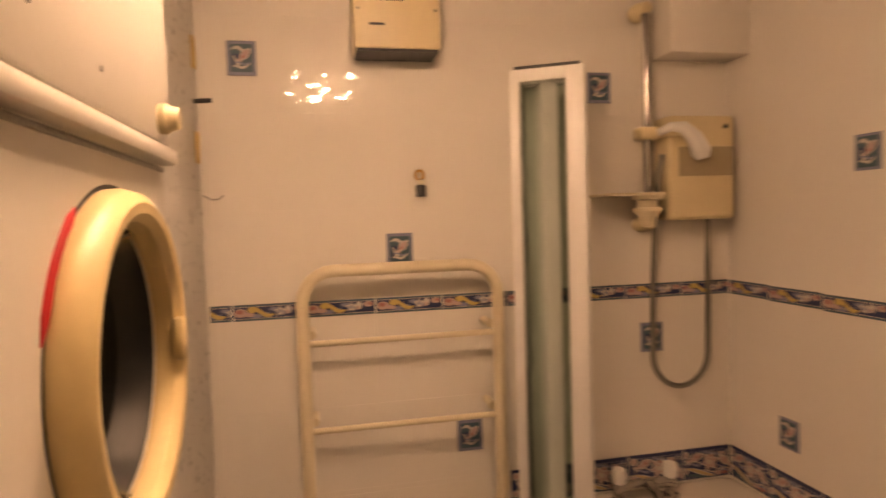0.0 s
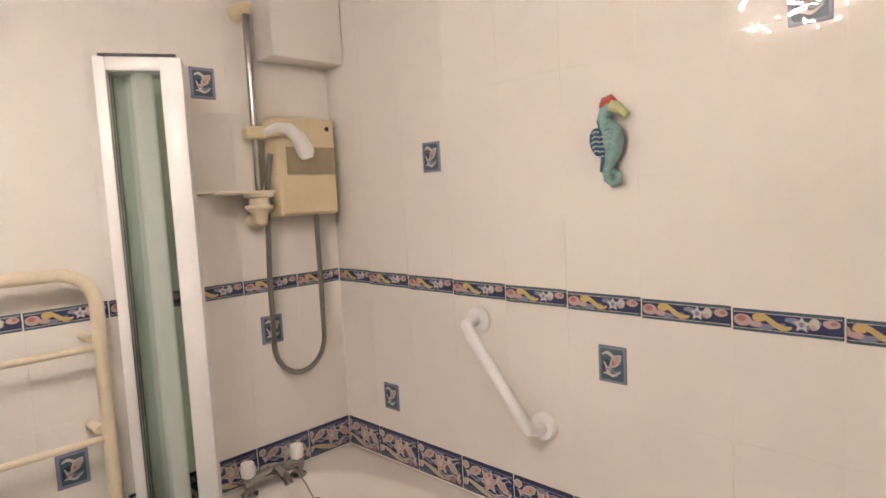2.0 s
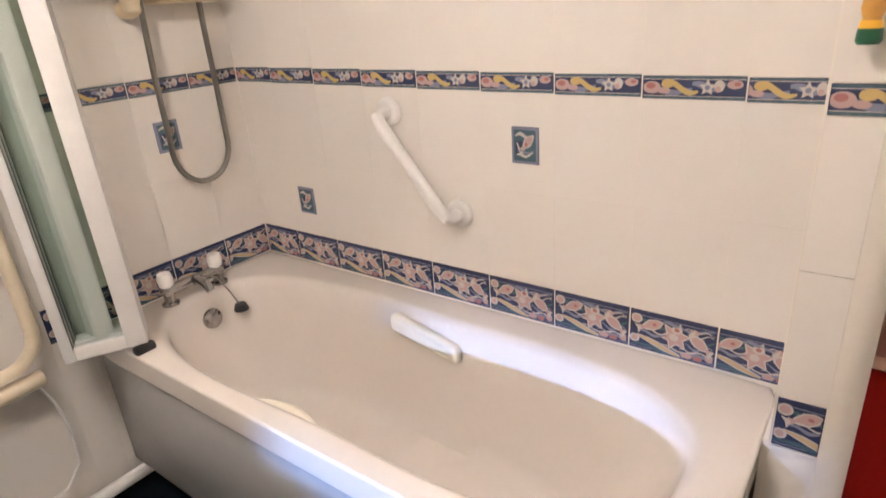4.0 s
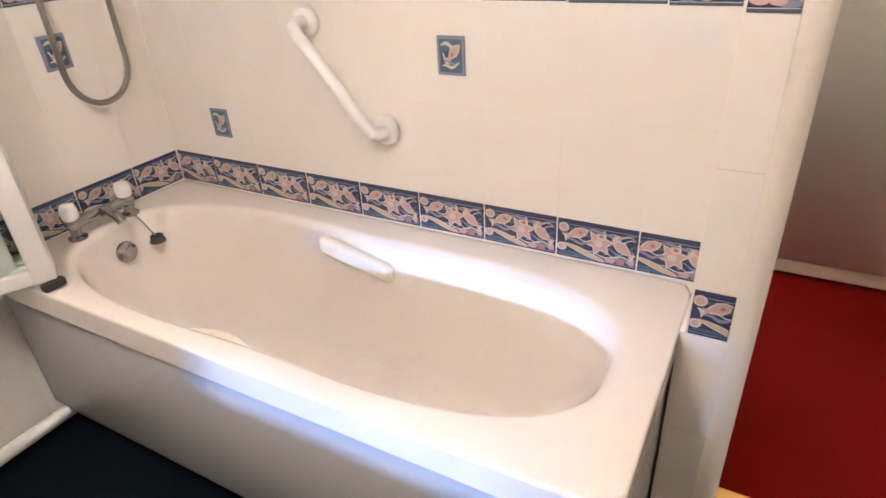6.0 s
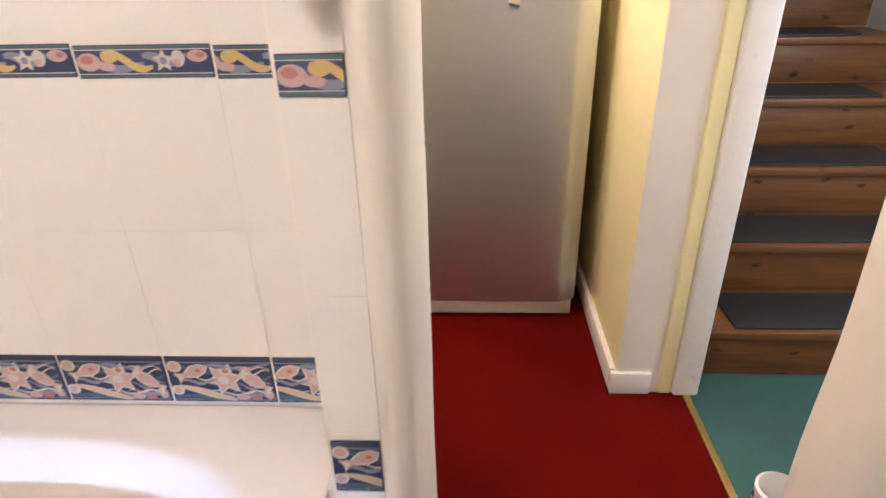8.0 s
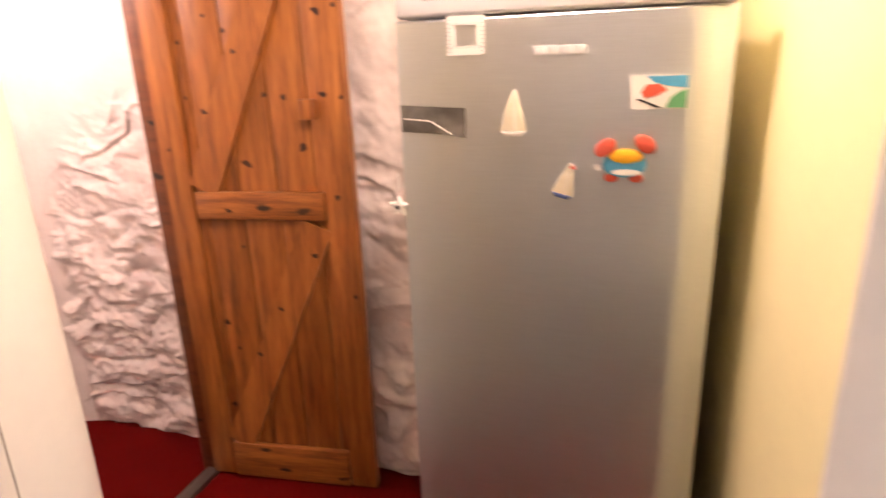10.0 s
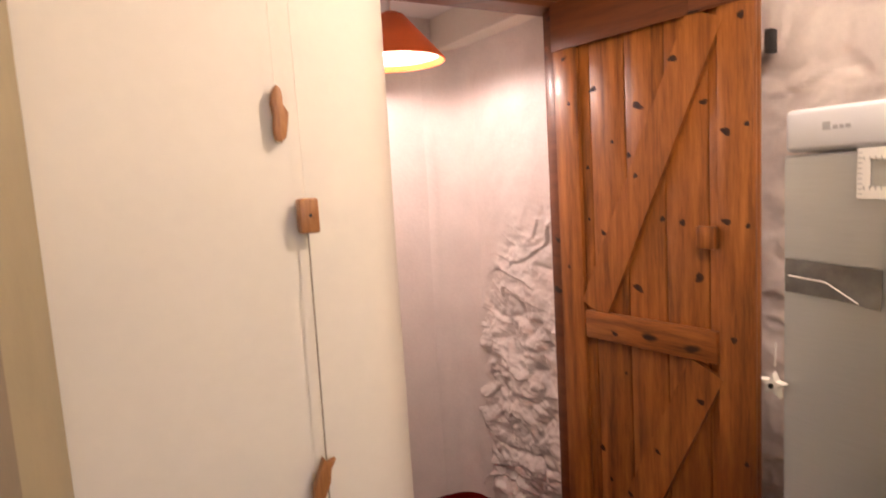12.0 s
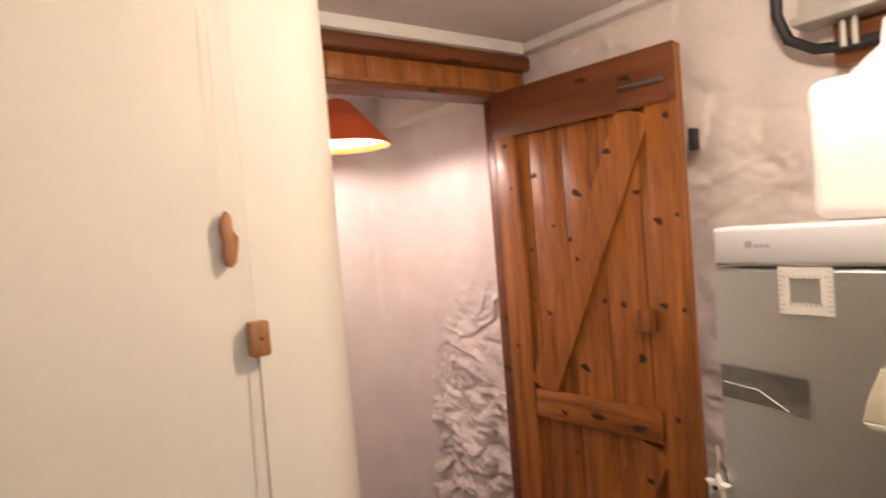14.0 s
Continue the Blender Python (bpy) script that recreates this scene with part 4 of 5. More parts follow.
structure("coving_door", box(0.71, 1.615, DOOR_Y - 0.05, DOOR_Y + 0.02, 2.038, CEIL_H, 0.004), GLOSSW, "white moulding over the doorway", "trim")
structure("threshold_pine_door", box(0.735, 1.512, DOOR_Y - 0.02, DOOR_Y + 0.03, 0.0, 0.016, 0.004), HOSE, "dark metal bar under the pine doorway", "trim")
structure("beam_room", box(1.575, 1.70, -0.68, 0.07, 1.955, 2.09, 0.008), PLASTER, "painted beam along the next room's stone wall", "beam")
fillet = [(1.665, -0.10)] + [(1.535 + 0.115 * math.cos(radians(a)), -0.065 + 0.115 * math.sin(radians(a))) for a in range(0, 91, 10)] + [(1.50, 0.065), (1.665, 0.065)]
structure("wall_corner", upright(fillet, 0, 2.0, wave=0.004), ROUGH, "rounded plaster corner of the next room", "wall")


def pendant():
    t = thing("pendant_lamp", (1.18, -0.36, 1.812), "orange conical pendant lamp shade, lit", "lamp")
    m = Matrix.Translation((1.18, -0.36, 1.812))
    part("shade", lathe([(0.172, 0.0), (0.174, 0.003), (0.171, 0.007), (0.045, 0.150), (0.042, 0.148), (0.169, 0.0)], m, 40), ORANGE, t, "orange cone shade")
    part("lining", lathe([(0.1685, 0.001), (0.041, 0.146)], m, 40), WHITEP, t, "white inside of the shade")
    part("cap", lathe([(0.044, 0.149), (0.024, 0.160), (0, 0.162)], m, 24), ORANGE, t)
    part("flex", tube([(1.18, -0.36, 1.970), (1.18, -0.36, 2.09)], 0.004, 8), WHITEP, t)
    return t


pendant()


def pull_cords():
    t = thing("pull_cord", (0.53, -1.34, 0.9), "pull cord with a square wooden block and small fish", "pull cord")
    y = -1.332
    part("upper_cord", tube([(0.528, y, 2.06), (0.530, y, 1.40)], 0.0006, 6), PLASTER, t, "thin pale cord")
    part("cord", tube([(0.530, y, 1.36), (0.526, y, 0.6)], 0.0014, 6), CORD, t)
    part("block", box(0.517, 0.546, y - 0.012, y + 0.007, 1.350, 1.401, 0.004), WOODT, t, "square wooden pull block")
    part("hole", tube([(0.532, y - 0.0125, 1.376), (0.532, y - 0.0105, 1.376)], 0.0028, 10), BLACK, t, "dark drilled hole")
    fish = plate([(0, -0.035), (0.009, -0.022), (0.012, 0.0), (0.008, 0.02), (0.012, 0.036), (0, 0.03), (-0.008, 0.036), (-0.010, 0.015), (-0.012, -0.01), (-0.008, -0.03)], 0.012,
                 Matrix.Translation((0.518, y, 0.975)) @ Matrix.Rotation(radians(90), 4, "X") @ Matrix.Rotation(radians(-18), 4, "Z"), 0.003)
    part("fish", fish, WOODT, t, "brown wooden fish pull")
    u = thing("pull_cord", (0.501, -1.34, 1.48), "pull cord ending in a carved wooden drop", "pull cord")
    part("cord", tube([(0.499, y, 2.06), (0.500, y, 1.555)], 0.0006, 6), PLASTER, u)
    drop = plate([(0, 0.039), (0.006, 0.034), (0.008, 0.024), (0.008, 0.012), (0.015, 0.0), (0.012, -0.018), (0.009, -0.034), (0.002, -0.041), (-0.005, -0.038), (-0.008, -0.026), (-0.006, -0.004), (-0.009, 0.014), (-0.006, 0.030)], 0.011,
                 Matrix.Translation((0.501, y + 0.005, 1.522)) @ Matrix.Rotation(radians(90), 4, "X"), 0.003)
    part("drop", drop, WOODT, u, "carved wooden drop pull")


pull_cords()


def pattern_glow(name, c, strength):
    """Lit pressed glass: bright cells between darker leads."""
    n = Nodes(name)
    v = n.add("ShaderNodeTexVoronoi", Scale=15.0)
    v.feature = "DISTANCE_TO_EDGE"
    warp = n.add("ShaderNodeVectorMath")
    warp.operation = "MULTIPLY_ADD"
    warp.inputs[1].default_value = (0.05, 0.05, 0.05)
    n.link(n.noise(14, 2), warp.inputs[0])
    n.link(n.co, warp.inputs[2])
    n.link(warp.outputs[0], v.inputs["Vector"])
    cells = n.ramp(v.outputs["Distance"], [(0.25, (0.004, 0.0035, 0.003)), (0.32, c)])
    n.link(cells, n.bsdf.inputs["Emission Color"])
    n.bsdf.inputs["Base Color"].default_value = rgb((0.6, 0.55, 0.5))
    n.bsdf.inputs["Emission Strength"].default_value = strength
    return n.mat


LITGLASS = pattern_glow("lit_pressed_glass", (1.0, 0.89, 0.785), 800.0)
DIMGLASS = pattern_glow("dim_pressed_glass", (1.0, 0.79, 0.58), 6.0)


def ceiling_light(place, label, r, deep, glass):
    t = thing("ceiling_light", place, label, "ceiling light")
    m = Matrix.Translation(place)
    part("base", lathe([(r, 0), (r, -0.012), (r * 0.9, -0.016), (0, -0.016)], m, 40), WHITEP, t)
    part("glass", lathe([(r * 0.80, -0.016), (r * 0.94, -0.016 - deep * 0.25), (r * 0.96, -0.016 - deep * 0.45), (r * 0.82, -0.016 - deep * 0.72), (r * 0.5, -0.016 - deep * 0.93), (0, -0.016 - deep)], m, 40), glass, t, "lit pressed glass bowl")
    return t


ceiling_light((-1.24, -1.12, CEIL_B), "round bathroom ceiling light with lit pressed glass bowl", 0.19, 0.115, LITGLASS)
ceiling_light((0.92, -1.93, CEIL_H), "round hall ceiling light with lit pressed glass bowl", 0.12, 0.105, DIMGLASS)

doorway_lining = structure("trim_doorway", upright([(0.172, -1.785), (0.1785, -1.785), (0.189, -1.622), (0.182, -1.622)], 0, 1.98), TANP, "tan painted timber lining with chipped paint", "trim")
structure("trim_corner", upright([(0.182, -1.620), (0.187, -1.620), (0.204, -1.318), (0.198, -1.318)], 0, 2.07), OLIVE, "olive cream painted corner strip", "trim")

for z, tall, r in ((1.93, 0.030, 0.0030), (1.885, 0.018, 0.0022), (1.84, 0.036, 0.0034), (1.70, 0.014, 0.0020), (1.62, 0.022, 0.0026), (1.47, 0.012, 0.0018)):
    chip = tube([(0.1875, -1.626, z + tall), (0.1878, -1.628, z + tall * 0.6), (0.1875, -1.625, z + tall * 0.3), (0.1875, -1.627, z)], r, 7, radii=[r * 0.3, r, r * 0.7, r * 0.3])
    part("paint_chip", chip, PINED, doorway_lining, "chipped paint showing dark wood")

for z, tall, r in ((0.665, 0.05, 0.0045), (0.97, 0.028, 0.0035), (1.22, 0.02, 0.0025)):
    chip = tube([(0.1705, -1.7865, z + tall), (0.169, -1.788, z + tall * 0.6), (0.1705, -1.787, z + tall * 0.3), (0.170, -1.786, z)], r, 7, radii=[r * 0.3, r, r * 0.8, r * 0.3])
    part("paint_chip", chip, PINED, doorway_lining, "chipped paint showing dark wood")

# ---- hall: yellow corner and skirting ----
structure("skirting_yellow", box(0.70, 1.66, -2.325, -2.305, 0.004, 0.085, 0.004), GLOSSW, "white skirting board below yellow wall", "baseboard")
structure("skirting_end", box(0.672, 0.69, -2.43, -2.305, 0.004, 0.085, 0.004), GLOSSW, "white skirting board end", "baseboard")
structure("wall_end", box(0.684, 0.692, -2.46, -2.327, 0.0, 2.07), PLASTER, "off-white end face of the yellow wall", "wall")
structure("architrave_stairs", box(0.664, 0.70, -2.58, -2.50, 0.004, 2.03, 0.01, 3), GLOSSW, "white painted door frame to the stairs", "trim")
structure("architrave_bead", box(0.674, 0.70, -2.50, -2.455, 0.004, 2.03, 0.008, 3), YELLOW, "yellowed moulding of the door frame", "trim")
structure("skirting_column", box(COL_X - 0.012, COL_X + 0.006, COL_END + 0.03, BATH_END, 0.0, 0.07, 0.003), GLOSSW, "white skirting at the wall end", "baseboard")


def switch_box():
    t = thing("wall_switch", (0.665, -2.41, 1.28), "white square surface wall switch", "switch")
    part("box", box(0.645, 0.684, -2.45, -2.37, 1.275, 1.36, 0.005), WHITEP, t)
    part("rocker", box(0.642, 0.646, -2.42, -2.405, 1.305, 1.33, 0.002), WHITEP, t)
    return t


switch_box()

# ---- things on the bathroom walls ----
SEABODY = mat("sea_green_glaze", (0.22, 0.36, 0.35), 0.12, var=0.35, scale=40, coat=0.4)
SEABLUE = mat("sea_blue_glaze", (0.035, 0.085, 0.16), 0.12, var=0.3, scale=40, coat=0.4)
SEARED = mat("red_glaze", (0.42, 0.06, 0.03), 0.15, var=0.2, scale=40, coat=0.4)
SEAYEL = mat("yellow_green_glaze", (0.52, 0.52, 0.24), 0.15, var=0.2, scale=40, coat=0.4)
AMBER = mat("amber_wood", (0.55, 0.27, 0.05), 0.3, var=0.15, scale=50)
YELP = mat("yellow_gloss", (0.80, 0.42, 0.02), 0.3, var=0.1)
DGREEN = mat("dark_green_gloss", (0.01, 0.09, 0.04), 0.3, var=0.1)
SKYB = mat("sky_blue_gloss", (0.08, 0.38, 0.62), 0.35, var=0.15, scale=60)
CORALR = mat("coral_red_gloss", (0.62, 0.10, 0.06), 0.35, var=0.2, scale=60)
SAILC = mat("sail_cream", (0.80, 0.745, 0.60), 0.5, var=0.1, scale=60)
PAPER = mat("white_card", (0.80, 0.78, 0.76), 0.6, var=0.04)
LEAFG = mat("grass_green_print", (0.10, 0.34, 0.16), 0.5, var=0.2, scale=80)
GREYM = mat("grey_metal_box", (0.48, 0.47, 0.45), 0.45, metal=0.4, var=0.15, scale=14)
BLUEPR = mat("blue_print", (0.10, 0.14, 0.32), 0.25, var=0.2, scale=60)


SEAPALE = tile_mat("pale_sea_glaze", (0.50, 0.58, 0.54), 0.1)


def seahorse():
    t = thing("seahorse_ornament", (-0.02, -1.08, 1.42), "glazed ceramic seahorse wall ornament, teal with red crest", "ornament")
    x, s = -0.020, 0.205

    def at(u, v, dx=0.0):
        return (x + dx, -1.020 - u * s, 1.435 + v * s)

    spine = [(0.335, 0.865), (0.27, 0.81), (0.24, 0.73), (0.275, 0.66), (0.325, 0.58), (0.345, 0.48), (0.325, 0.36), (0.285, 0.25), (0.255, 0.16), (0.265, 0.08), (0.32, 0.035), (0.38, 0.07), (0.385, 0.135), (0.34, 0.16), (0.30, 0.13), (0.31, 0.10)]
    radii = [0.015, 0.017, 0.016, 0.019, 0.0235, 0.025, 0.020, 0.0135, 0.0105, 0.0105, 0.0105, 0.010, 0.009, 0.0075, 0.006, 0.004]
    part("body", tube([at(*p) for p in spine], 0.02, 14, radii=radii), SEABODY, t)
    part("back", tube([at(u - 0.055, v, -0.004) for u, v in spine[2:9]], 0.01, 10, radii=[0.006, 0.010, 0.014, 0.016, 0.013, 0.008, 0.005]), SEABLUE, t, "dark blue striped back")
    part("crest", tube([at(0.225, 0.84, -0.003), at(0.27, 0.905, -0.004), at(0.33, 0.925, -0.004), at(0.385, 0.885, -0.004)], 0.01, 10, radii=[0.009, 0.013, 0.012, 0.007]), SEARED, t, "red crest")
    part("head", tube([at(0.34, 0.86, -0.004), at(0.41, 0.83, -0.004), at(0.47, 0.775, -0.004), at(0.515, 0.735, -0.004)], 0.01, 12, radii=[0.015, 0.013, 0.009, 0.0085]), SEAYEL, t, "yellow-green snout")
    fin = plate([(0.19, 0.62), (0.15, 0.645), (0.10, 0.63), (0.065, 0.57), (0.06, 0.49), (0.085, 0.41), (0.13, 0.345), (0.17, 0.335), (0.19, 0.37), (0.20, 0.45)], 0.04)
    fin.transform(Matrix.Translation((x + 0.004, -1.020, 1.435)) @ Matrix.Rotation(radians(-90), 4, "Z") @ Matrix.Rotation(radians(90), 4, "X") @ Matrix.Scale(s, 4))
    part("fin", fin, SEABLUE, t, "dark blue fin")
    for i in range(5):
        v = 0.605 - i * 0.052
        part("fin_ray", tube([at(0.185, v - 0.01, -0.006), at(0.13, v, -0.006), at(0.085 + 0.012 * abs(i - 2), v - 0.022, -0.005)], 0.0016, 6), SEAPALE, t, "pale fin stripe")
        part("back_stripe", tube([at(0.215, v - 0.08, -0.016), at(0.255, v - 0.065, -0.021), at(0.285, v - 0.075, -0.024)], 0.0014, 6), SEAPALE, t, "pale stripe")
    for i in range(6):
        v, w = 0.66 - i * 0.055, (0.06, 0.09, 0.10, 0.10, 0.085, 0.06)[i]
        part("belly_ridge", tube([at(0.30, v, -0.021), at(0.30 + w * 0.6, v + 0.012, -0.024), at(0.31 + w, v - 0.006, -0.015)], 0.0028, 8), SEABODY, t)
    return t


seahorse()


def hook_ornament():
    t = thing("hanging_ornament", (-1.0, -0.02, 1.47), "tiny dark bottle ornament hanging on the tiles", "ornament")
    y = -0.016
    part("loop", tube([(-1.0 + 0.011 * math.cos(radians(a)), y, 1.545 + 0.014 * math.sin(radians(a))) for a in range(0, 360, 30)], 0.004, 8, closed=True), AMBER, t)
    part("bottle", lathe([(0.006, 0.05), (0.007, 0.035), (0.014, 0.03), (0.014, 0.002), (0.012, 0), (0, 0)], Matrix.Translation((-0.997, y, 1.485)), 18), BLACK, t)
    part("tag", box(-1.006, -0.988, y - 0.014, y - 0.010, 1.518, 1.532, 0.001), SAILC, t)
    return t


hook_ornament()


def float_pull():
    t = thing("light_pull", (-0.225, -1.695, 1.25), "light pull with an amber, yellow and green wooden float", "pull cord")
    m = Matrix.Translation((-0.228, -1.700, 1.252))
    part("float", lathe([(0, 0.058), (0.013, 0.058), (0.015, 0.045), (0.011, 0.032), (0.012, 0.028)], m, 24), AMBER, t, "amber wooden float top")
    part("band", lathe([(0.0125, 0.030), (0.0135, 0.026), (0.0145, 0.020)], m, 24), YELP, t, "yellow band")
    part("base", lathe([(0.0145, 0.020), (0.0155, 0.004), (0.013, 0), (0, 0)], m, 24), DGREEN, t, "dark green base")
    part("cord", tube([(-0.228, -1.700, 1.31), (-0.228, -1.699, CEIL_B)], 0.0015, 6), CORD, t)
    return t


float_pull()


def blue_pot():
    t = thing("ceramic_pot", (0.125, -2.545, 0), "white ceramic pot with blue pattern on the floor", "pot")
    m = Matrix.Translation((0.125, -2.545, 0.009))
    part("pot", lathe([(0, 0.0), (0.05, 0.0), (0.052, 0.01), (0.05, 0.17), (0.052, 0.205), (0.046, 0.209), (0.044, 0.18), (0.044, 0.02), (0, 0.02)], m, 40), WHITEP, t)
    for k in range(14):
        for z, o in ((0.18, 0.0), (0.14, 0.5), (0.10, 0.0)):
            a = (k + o) * math.tau / 14
            mm = m @ Matrix.Rotation(a, 4, "Z") @ Matrix.Translation((0.0512, 0, z)) @ Matrix.Rotation(radians(90), 4, "Y")
            part("blue_motif", plate([(0.012, 0), (0.003, 0.007), (-0.008, 0.005), (-0.012, -0.002), (-0.002, -0.007)], 0.001, mm), BLUEPR, t)
    return t


blue_pot()

solid("floor_pipe", tube([(-1.58, -0.055, 0.07), (-0.64, -0.055, 0.07)], 0.019, 14), GLOSSW, "white painted pipe low along the tiled wall", "pipe")
cupboard = thing("cupboard_door", (-1.597, -0.4, 0.1), "white painted cupboard door with small dark catch", "door")
part("leaf", box(-1.599, -1.580, -0.93, -0.03, 0.06, 2.08, 0.004), GLOSSW, cupboard)
part("catch", tube([(-1.575, -0.10, 1.73), (-1.535, -0.085, 1.735)], 0.006, 8), BLACK, cupboard, "dark metal catch")
for z in (1.86, 1.62):
    part("hinge", box(-1.580, -1.574, -0.075, -0.045, z - 0.04, z + 0.04, 0.002), BRASS, cupboard, "small brass hinge")
part("cup_hook", tube([(-1.575, -0.03, 1.50), (-1.555, -0.03, 1.488), (-1.535, -0.03, 1.49), (-1.525, -0.03, 1.50)], 0.002, 6), CHROME, cupboard)


# ---- magnets and papers on the fridge ----
def on_door(y, z):
    return Matrix.Translation((FRIDGE_X - 0.0005, y, z)) @ Matrix.Rotation(radians(-90), 4, "Y") @ Matrix.Rotation(radians(-90), 4, "Z")


def sticker():
    t = thing("fridge_sticker", (FRIDGE_X, -1.828, 1.359), "white square paper frame stuck on fridge", "sticker")
    w, h, b = 0.068, 0.064, 0.015
    for x0, x1, y0, y1 in ((-w / 2, w / 2, h / 2 - b, h / 2), (-w / 2, w / 2, -h / 2, -h / 2 + b), (-w / 2, -w / 2 + b, -h / 2 + b, h / 2 - b), (w / 2 - b, w / 2, -h / 2 + b, h / 2 - b)):
        part("strip", plate([(x0, y0), (x1, y0), (x1, y1), (x0, y1)], 0.0012, on_door(-1.828, 1.391)), PAPER, t)
    ticks = None
    for k in range(-4, 5):
        for x0, x1, y0, y1 in ((k * 0.0065 - 0.0006, k * 0.0065 + 0.0006, h / 2 - b - 0.001, h / 2 - b + 0.004), (k * 0.0065 - 0.0006, k * 0.0065 + 0.0006, -h / 2 + b - 0.004, -h / 2 + b + 0.001),
                               (-w / 2 + 0.001, -w / 2 + 0.006, k * 0.0065 - 0.0006, k * 0.0065 + 0.0006), (w / 2 - 0.006, w / 2 - 0.001, k * 0.0065 - 0.0006, k * 0.0065 + 0.0006)):
            ticks = plate([(x0, y0), (x1, y0), (x1, y1), (x0, y1)], 0.0016, on_door(-1.828, 1.391), bm=ticks)
    tagged(part("scale_marks", ticks, PRINT, t, "fine grey scale marks"), kind="stuff")
    return t


def tape():
    t = thing("torn_tape", (FRIDGE_X, -1.76, 1.22), "torn strip of grey shiny tape on fridge", "tape")
    b = bmesh.new()
    rows = []
    for i in range(15):
        u = i / 14
        row = []
        for j in range(7):
            v = j / 6
            zz = 1.276 - 0.006 * u - v * (0.048 + 0.010 * max(0, u - 0.6))
            lift = 0.0015 + 0.004 * max(0, math.sin(3.2 * u + 5 * v)) * u + 0.002 * noise.noise(Vector((u * 5, v * 5, 2)))
            row.append(b.verts.new((FRIDGE_X - lift, -1.703 - 0.122 * u, zz)))
        rows.append(row)
    for r, s in zip(rows, rows[1:]):
        for j in range(6):
            b.faces.new((r[j], r[j + 1], s[j + 1], s[j]))
    bmesh.ops.solidify(b, geom=b.faces[:], thickness=0.0006)
    part("film", b, GREYP, t)
    # The glint along the crease is a thin white tube on the film.
    part("crease", tube([(FRIDGE_X - 0.005, -1.71, 1.252), (FRIDGE_X - 0.007, -1.76, 1.248), (FRIDGE_X - 0.006, -1.80, 1.224)], 0.0012, 6), PAPER, t, "torn crease with its glint put in as white")
    return t


def sail(y, z, s, tilt, tip):
    t = thing("sailboat_magnet", (FRIDGE_X, y, z), "small cream sailing boat fridge magnet", "magnet", "boat magnets")
    m = on_door(y, z) @ Matrix.Rotation(radians(tilt), 4, "Z") @ Matrix.Scale(s, 4)
    part("sail", plate([(-0.35, 0), (0.33, 0.0), (0.24, 0.4), (0.08, 1.0), (-0.02, 1.0), (-0.2, 0.55)], 0.09, m, 0.02), SAILC, t)
    part("hull", plate([(-0.33, -0.01), (0.31, -0.01), (0.2, -0.13), (-0.22, -0.13)], 0.11, m, 0.02), BLUEPR if tip else PAPER, t)
    part("mast", plate([(0.03, -0.12), (0.06, -0.12), (0.06, 1.02), (0.03, 1.02)], 0.105, m), PAPER, t)
    if tip:
        part("pennant", plate([(-0.02, 0.92), (0.14, 0.98), (0.2, 0.88), (0.06, 0.86)], 0.13, m), CORALR, t)
    return t


def ellipse(cx, cy, rx, ry, n=18, turn=0.0):
    c, s = math.cos(turn), math.sin(turn)
    return [(cx + rx * math.cos(k * math.tau / n) * c - ry * math.sin(k * math.tau / n) * s, cy + rx * math.cos(k * math.tau / n) * s + ry * math.sin(k * math.tau / n) * c) for k in range(n)]


def card():
    t = thing("picture_magnet", (FRIDGE_X, -2.148, 1.264), "small picture card magnet in red, blue and green", "magnet")
    m = on_door(-2.148, 1.291)
    part("card", plate(rounded(0.088, 0.054, 0.004), 0.002, m), PAPER, t)
    up = m @ Matrix.Translation((0, 0, 0.0021))
    part("sky", plate([(-0.02, 0.025), (0.042, 0.025), (0.042, 0.006), (0.01, 0.01), (-0.01, 0.016)], 0.0006, up), SKYB, t)
    part("hill", plate([(0.010, -0.025), (0.042, -0.025), (0.042, 0.004), (0.03, 0.0), (0.018, -0.008)], 0.0006, up), LEAFG, t)
    part("roof", plate([(-0.028, 0.0), (-0.02, 0.012), (0.0, 0.013), (0.012, 0.003), (-0.005, -0.006), (-0.022, -0.010)], 0.0009, up), CORALR, t)
    part("path", plate([(-0.034, -0.012), (-0.03, -0.010), (0.005, -0.024), (-0.004, -0.025)], 0.0009, up), BLACK, t)
    return t


def crab():
    t = thing("crab_magnet", (FRIDGE_X, -2.10, 1.146), "painted red and blue crab fridge magnet", "magnet")
    m = on_door(-2.10, 1.180)
    part("body", plate(ellipse(0, -0.006, 0.036, 0.022), 0.014, m, 0.005), SKYB, t, "sky blue belly")
    part("shell", plate(ellipse(0.002, 0.008, 0.028, 0.012), 0.017, m, 0.005), YELP, t, "yellow shell top")
    for s in (-1, 1):
        part("claw", plate(ellipse(s * 0.032, 0.022 + (0.006 if s > 0 else 0), 0.019, 0.013, turn=radians(-s * 35)), 0.018, m, 0.005), CORALR, t, "red claw")
        part("foot", plate(ellipse(s * 0.02, -0.029, 0.012, 0.007), 0.012, m, 0.003), CORALR, t)
    part("belly_stripe", plate(ellipse(0.004, -0.018, 0.024, 0.005), 0.0155, m), PAPER, t)
    part("eye", plate(ellipse(-0.043, -0.012, 0.005, 0.005, 10), 0.012, m), PAPER, t)
    return t


